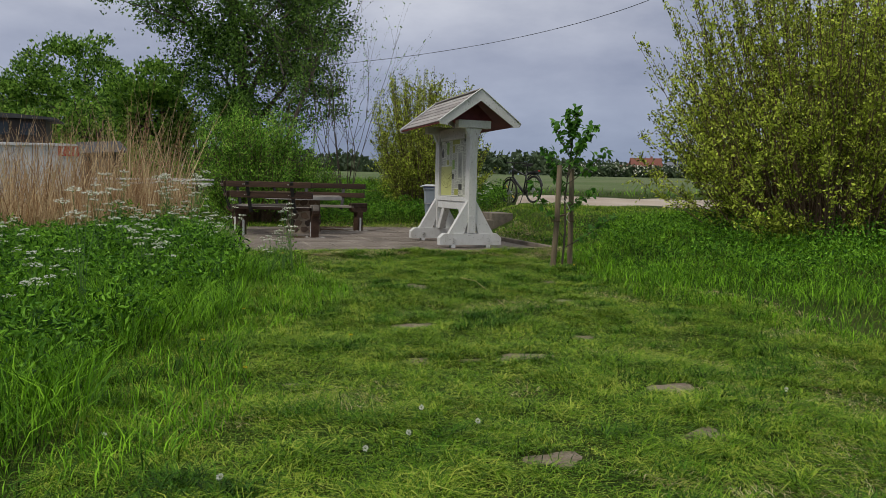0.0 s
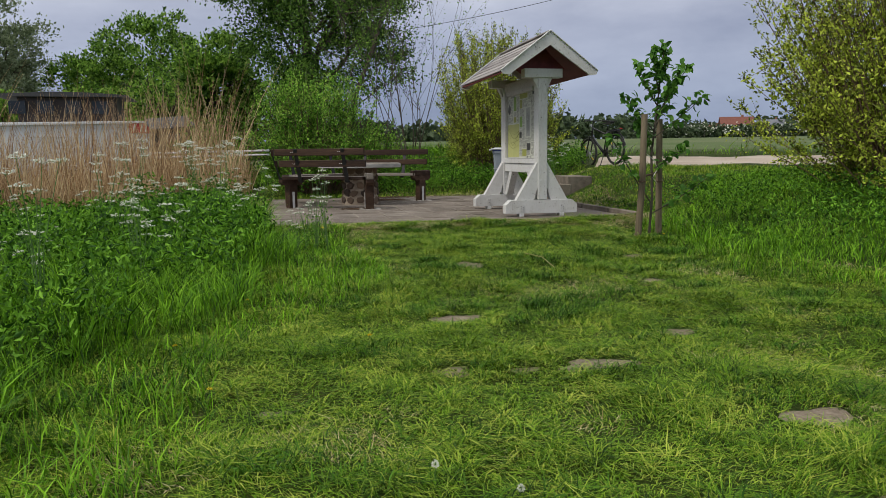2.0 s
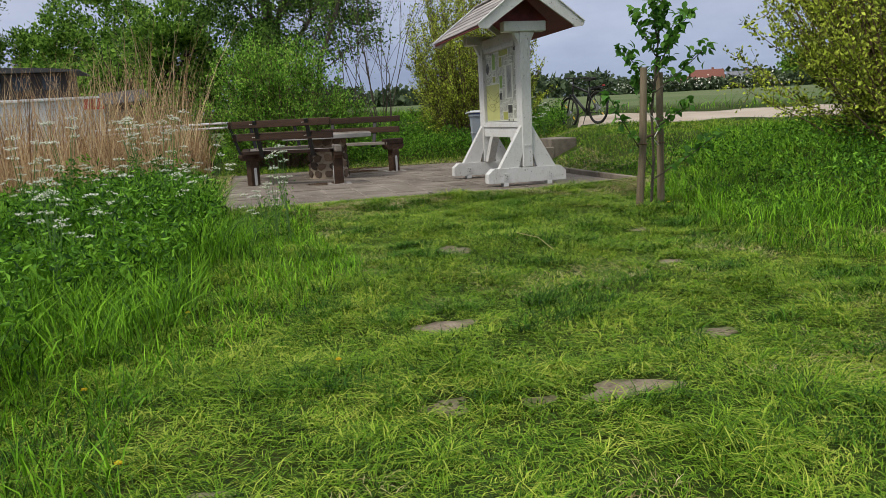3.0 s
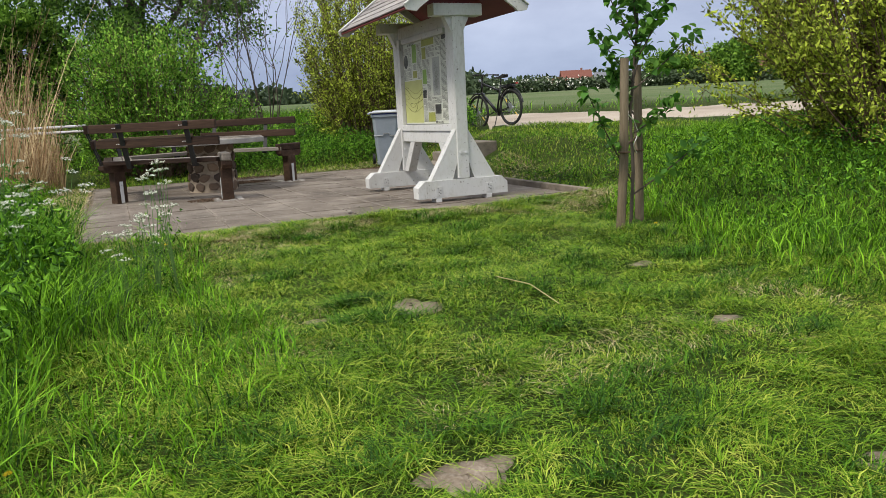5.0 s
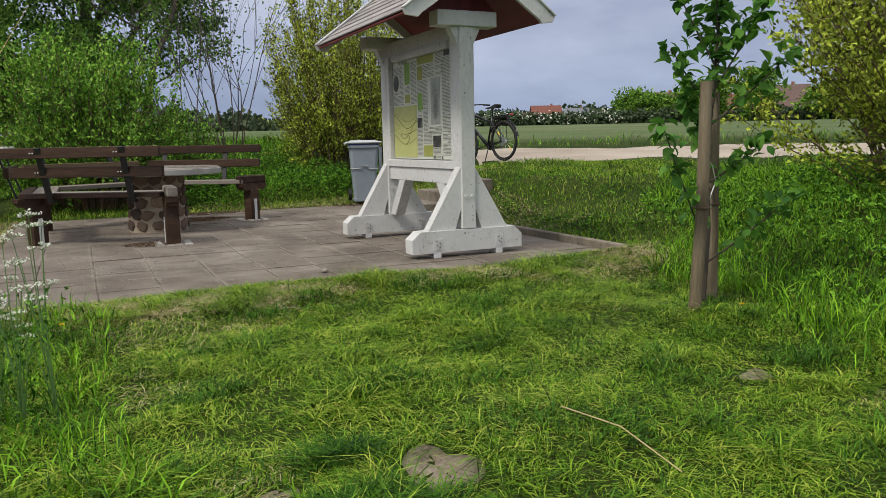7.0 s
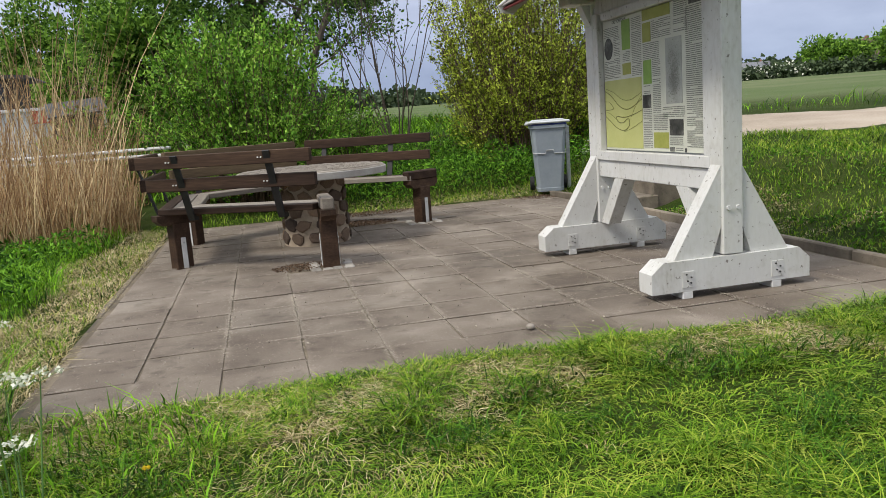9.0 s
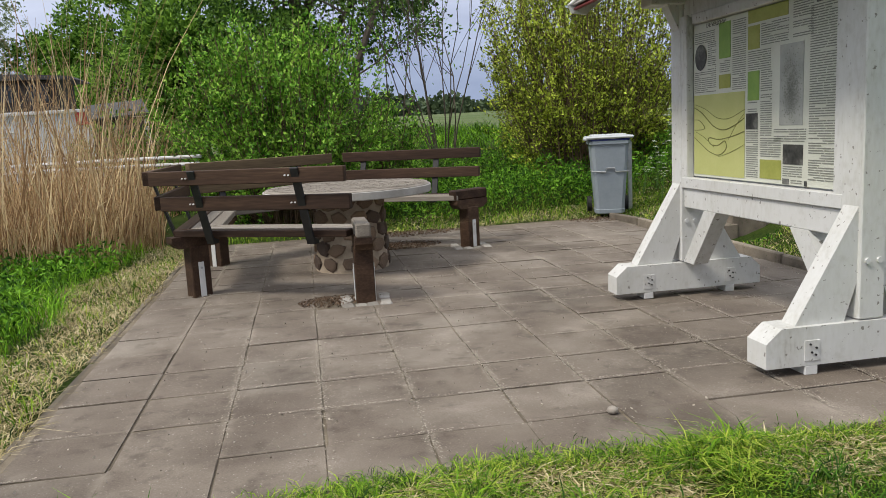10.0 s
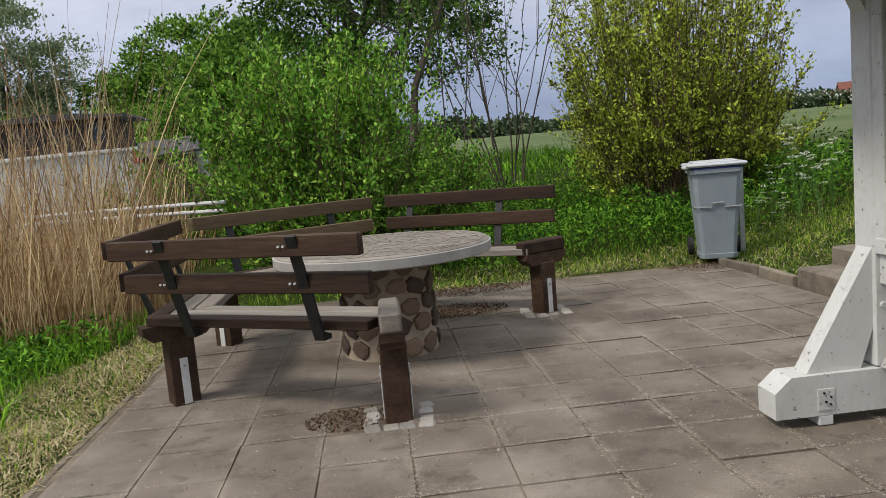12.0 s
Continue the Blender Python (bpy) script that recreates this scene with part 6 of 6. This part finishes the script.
# ---- cow parsley ----
def cow_parsley(seed, height, heads):
    r = np.random.default_rng(seed)
    ob = thing("cow_parsley", pose(0, 0, 0), "cow parsley with flat white flower heads in long grass", "wildflower", "cow parsley")
    bm = bmesh.new()
    tops = []
    for k in range(heads):
        a = r.uniform(0, 2 * math.pi)
        s = r.uniform(0.05, 0.22) * height
        zz = height * r.uniform(0.5, 1.0)
        top = Vector((s * math.cos(a), s * math.sin(a), zz))
        add_tube(bm, [(0, 0, 0), (top.x * 0.25, top.y * 0.25, zz * 0.5), top], [0.004, 0.0032, 0.002], 5)
        tops.append(top)
    for top in tops:
        V, F = [], []
        for j in range(9):
            a = 2 * math.pi * j / 8 + r.uniform(-0.2, 0.2)
            rad = 0.0 if j == 8 else r.uniform(0.030, 0.060)
            c = top + Vector((rad * math.cos(a), rad * math.sin(a), 0.034 - rad * 0.30 + r.uniform(-0.007, 0.007)))
            add_tube(bm, [top, c], 0.0009, 3)
            for i in range(9):
                b1 = 2 * math.pi * r.random()
                rr = 0.014 * math.sqrt(r.random())
                p = c + Vector((rr * math.cos(b1), rr * math.sin(b1), r.uniform(-0.006, 0.006)))
                sz = r.uniform(0.0036, 0.0060)
                o = len(V)
                tilt = r.uniform(-1.0, 1.0, 2)
                V += [tuple(p + Vector((sz * ca, sz * sa, sz * (ca * tilt[0] + sa * tilt[1])))) for ca, sa in ((1, 0), (0, 1), (-1, 0), (0, -1))]
                F.append((o, o + 1, o + 2, o + 3))
        part("flower_head", rough_mesh("flower_head", V, F), "blossom", ob, "flat white flower head")
    part("stalk", bm, "stalk", ob)
    nl = 90
    zz = r.uniform(0.05, 0.6, nl) * height
    aa = r.uniform(0, 2 * math.pi, nl)
    rr = r.uniform(0.02, 0.2, nl)
    part("fern_leaves", leaf_mesh("fern_leaves", np.stack([rr * np.cos(aa), rr * np.sin(aa), zz], 1), 0.05, np.array([0, 0, 0.2]), 1, 0.3), "nettle", ob)
    return ob


kinds = [cow_parsley(s, hh, nh) for s, hh, nh in ((1, 1.0, 8), (2, 0.85, 5), (3, 1.2, 7))]
first = [(-0.72, -3.95), (-1.9, -4.6), (-2.6, -2.6)]
for ob, (px, py) in zip(kinds, first):
    ob.matrix_world = pose(px, py, on_land(px, py) - 0.02) @ Matrix.Scale(0.74 if px > -1.0 else 1.0, 4)
spots = [(-1.45, -2.25), (-1.6, -2.5), (-1.9, -2.4), (-1.5, -2.75), (-2.2, -2.1), (-1.75, -2.05), (-1.3, -2.45), (-0.88, -4.05), (-0.60, -3.88), (-0.82, -3.72), (-1.45, -3.5), (-1.7, -3.0), (-2.0, -3.6), (-2.4, -4.2), (-2.2, -5.2), (-2.9, -4.8), (-2.6, -5.9), (-3.2, -6.6), (-2.75, -7.0),
         (-3.4, -3.4), (-2.0, -2.2), (-2.5, -1.4), (-3.1, -2.2), (-3.8, -5.2), (-3.0, -8.0), (-3.6, -7.4), (-2.3, -3.0), (-1.75, -3.9), (-3.5, -4.2), (-4.2, -3.4), (-4.4, -6.0), (-1.9, -0.9), (-2.7, -3.7), (-2.1, -4.1), (-3.0, -5.4), (-2.5, -6.5), (-2.05, -5.7), (-3.9, -6.9), (-2.9, -3.1),
         (4.6, 5.0), (4.9, 5.2), (5.1, 5.6), (4.75, 5.5), (5.3, 5.2), (5.0, 4.9), (4.5, 5.4), (5.5, 5.6), (5.2, 6.0)]
for k, (px, py) in enumerate(spots):
    copy_thing(kinds[k % 3], pose(px, py, on_land(px, py) - 0.02, rng.uniform(-9, 9), rng.uniform(-9, 9), rng.uniform(0, 360)) @ Matrix.Scale(rng.uniform(0.6, 1.12) * (0.72 if px > -1.0 and py < -2.9 else 1.0), 4))

# dandelion clocks and yellow flowers in the lawn
def dandelion(px, py, mat, label, h, r):
    ob = thing("dandelion", pose(px, py, on_land(px, py)), label, "wildflower", "dandelions in the lawn")
    part("stalk", tube([(0, 0, 0), (0.004, 0, h)], 0.0016, 5), "stalk", ob)
    q = unit(rng.normal(size=(90, 3)))
    if mat == "yellow":
        q[:, 2] = np.abs(q[:, 2]) * 0.3
    part("head", leaf_mesh("head", q * r * 0.45 + np.array([0.004, 0, h]), r * 0.6, q * 2, 0.3, 0.6), mat, ob)


for px, py in ((-0.56, -9.04), (-0.95, -9.46), (-0.7, -9.3), (-2.11, -8.98), (1.75, -9.1), (-0.3, -9.2), (-1.6, -9.6)):
    dandelion(px, py, "blossom", "white dandelion seed head in the lawn", rng.uniform(0.06, 0.1), 0.015)
for px, py in ((-0.58, -7.22), (-1.64, -7.27), (-1.3, -6.2), (-0.6, -2.75), (-1.4, -8.0), (3.0, -3.9)):
    dandelion(px, py, "yellow", "small yellow flower in the grass", rng.uniform(0.06, 0.09), 0.014)
tagged(part("straw", tube([(px, py, on_land(px, py) + dz) for px, py, dz in ((1.14, -4.79, 0.05), (1.22, -5.05, 0.06), (1.22, -5.36, 0.045))], 0.0028, 5), "dry"), "single dry straw lying on the lawn", "straw")

# leaf litter and moss where slabs are missing
for cx, cy, rx, ry, n, lab in ((0.1, 1.0, 0.24, 0.17, 700, "mossy brown litter where a slab is missing"), (0.85, 3.45, 0.5, 0.28, 2600, "brown leaf litter behind the table"), (1.15, 4.35, 0.6, 0.25, 1500, "brown leaf litter at the back of the paving"), (3.4, 4.35, 0.3, 0.25, 700, "brown leaf litter at the foot of the bin")):
    a, rr = rng.uniform(0, 2 * math.pi, n), np.sqrt(rng.random(n))
    P = np.stack([cx + rx * rr * np.cos(a), cy + ry * rr * np.sin(a), np.abs(rng.normal(0.002, 0.005, n)) * (1.2 - rr) + 0.001], 1)
    tagged(part("leaf_litter", leaf_mesh("leaf_litter", P, 0.02, np.array([0.4, 0.2, 0.05]), 0.6, 0.5, 0.08), "mulch"), lab, "leaf litter", kind="stuff")

# sand washed out along the joints, petals and grit on the slabs
n = 70000
col = rng.integers(-2, 9, n) * 0.4
x = col + rng.normal(0, 0.012, n) * (1 + 2.0 * (rng.random(n) < 0.2))
y = rng.uniform(-2.0, 4.4, n)
swap = rng.random(n) < 0.35
row_y = rng.integers(-4, 11, n) * 0.4 + rng.normal(0, 0.006, n)
x, y = np.where(swap, rng.uniform(-1.2, 3.6, n), x), np.where(swap, row_y, y)
k = (wobble(x * 1.3, y * 1.3) + rng.normal(0, 0.25, n) > 0.0) & (x > -1.2) & (x < 3.6)
P = np.stack([x[k], y[k], np.full(k.sum(), 0.0075)], 1)
a = rng.uniform(0, 2 * math.pi, len(P))
sz = rng.uniform(0.002, 0.0062, len(P))
V = np.stack([P + np.stack([sz * np.cos(a + b), sz * np.sin(a + b), 0 * a], 1) * (1.0 if i % 2 else 0.6) for i, b in enumerate((0, 1.57, 3.14, 4.71))], 1)
F = np.arange(len(P))[:, None] * 4 + np.arange(4)
tagged(part("joint_sand", rough_mesh("joint_sand", V.reshape(-1, 3), F), "sand"), "pale sand washed out along the paving joints", "sand", kind="stuff")
x, y = scatter(1300, -1.15, 3.55, -1.95, 4.4)
P = np.stack([x, y, np.full(1300, 0.010)], 1)
tagged(part("petals", leaf_mesh("petals", P, 0.013, np.array([0.3, 0, 0.05]), 0.5, 0.7, 0.05), "sand"), "small pale petals and grit on the slabs", "petals", kind="stuff")
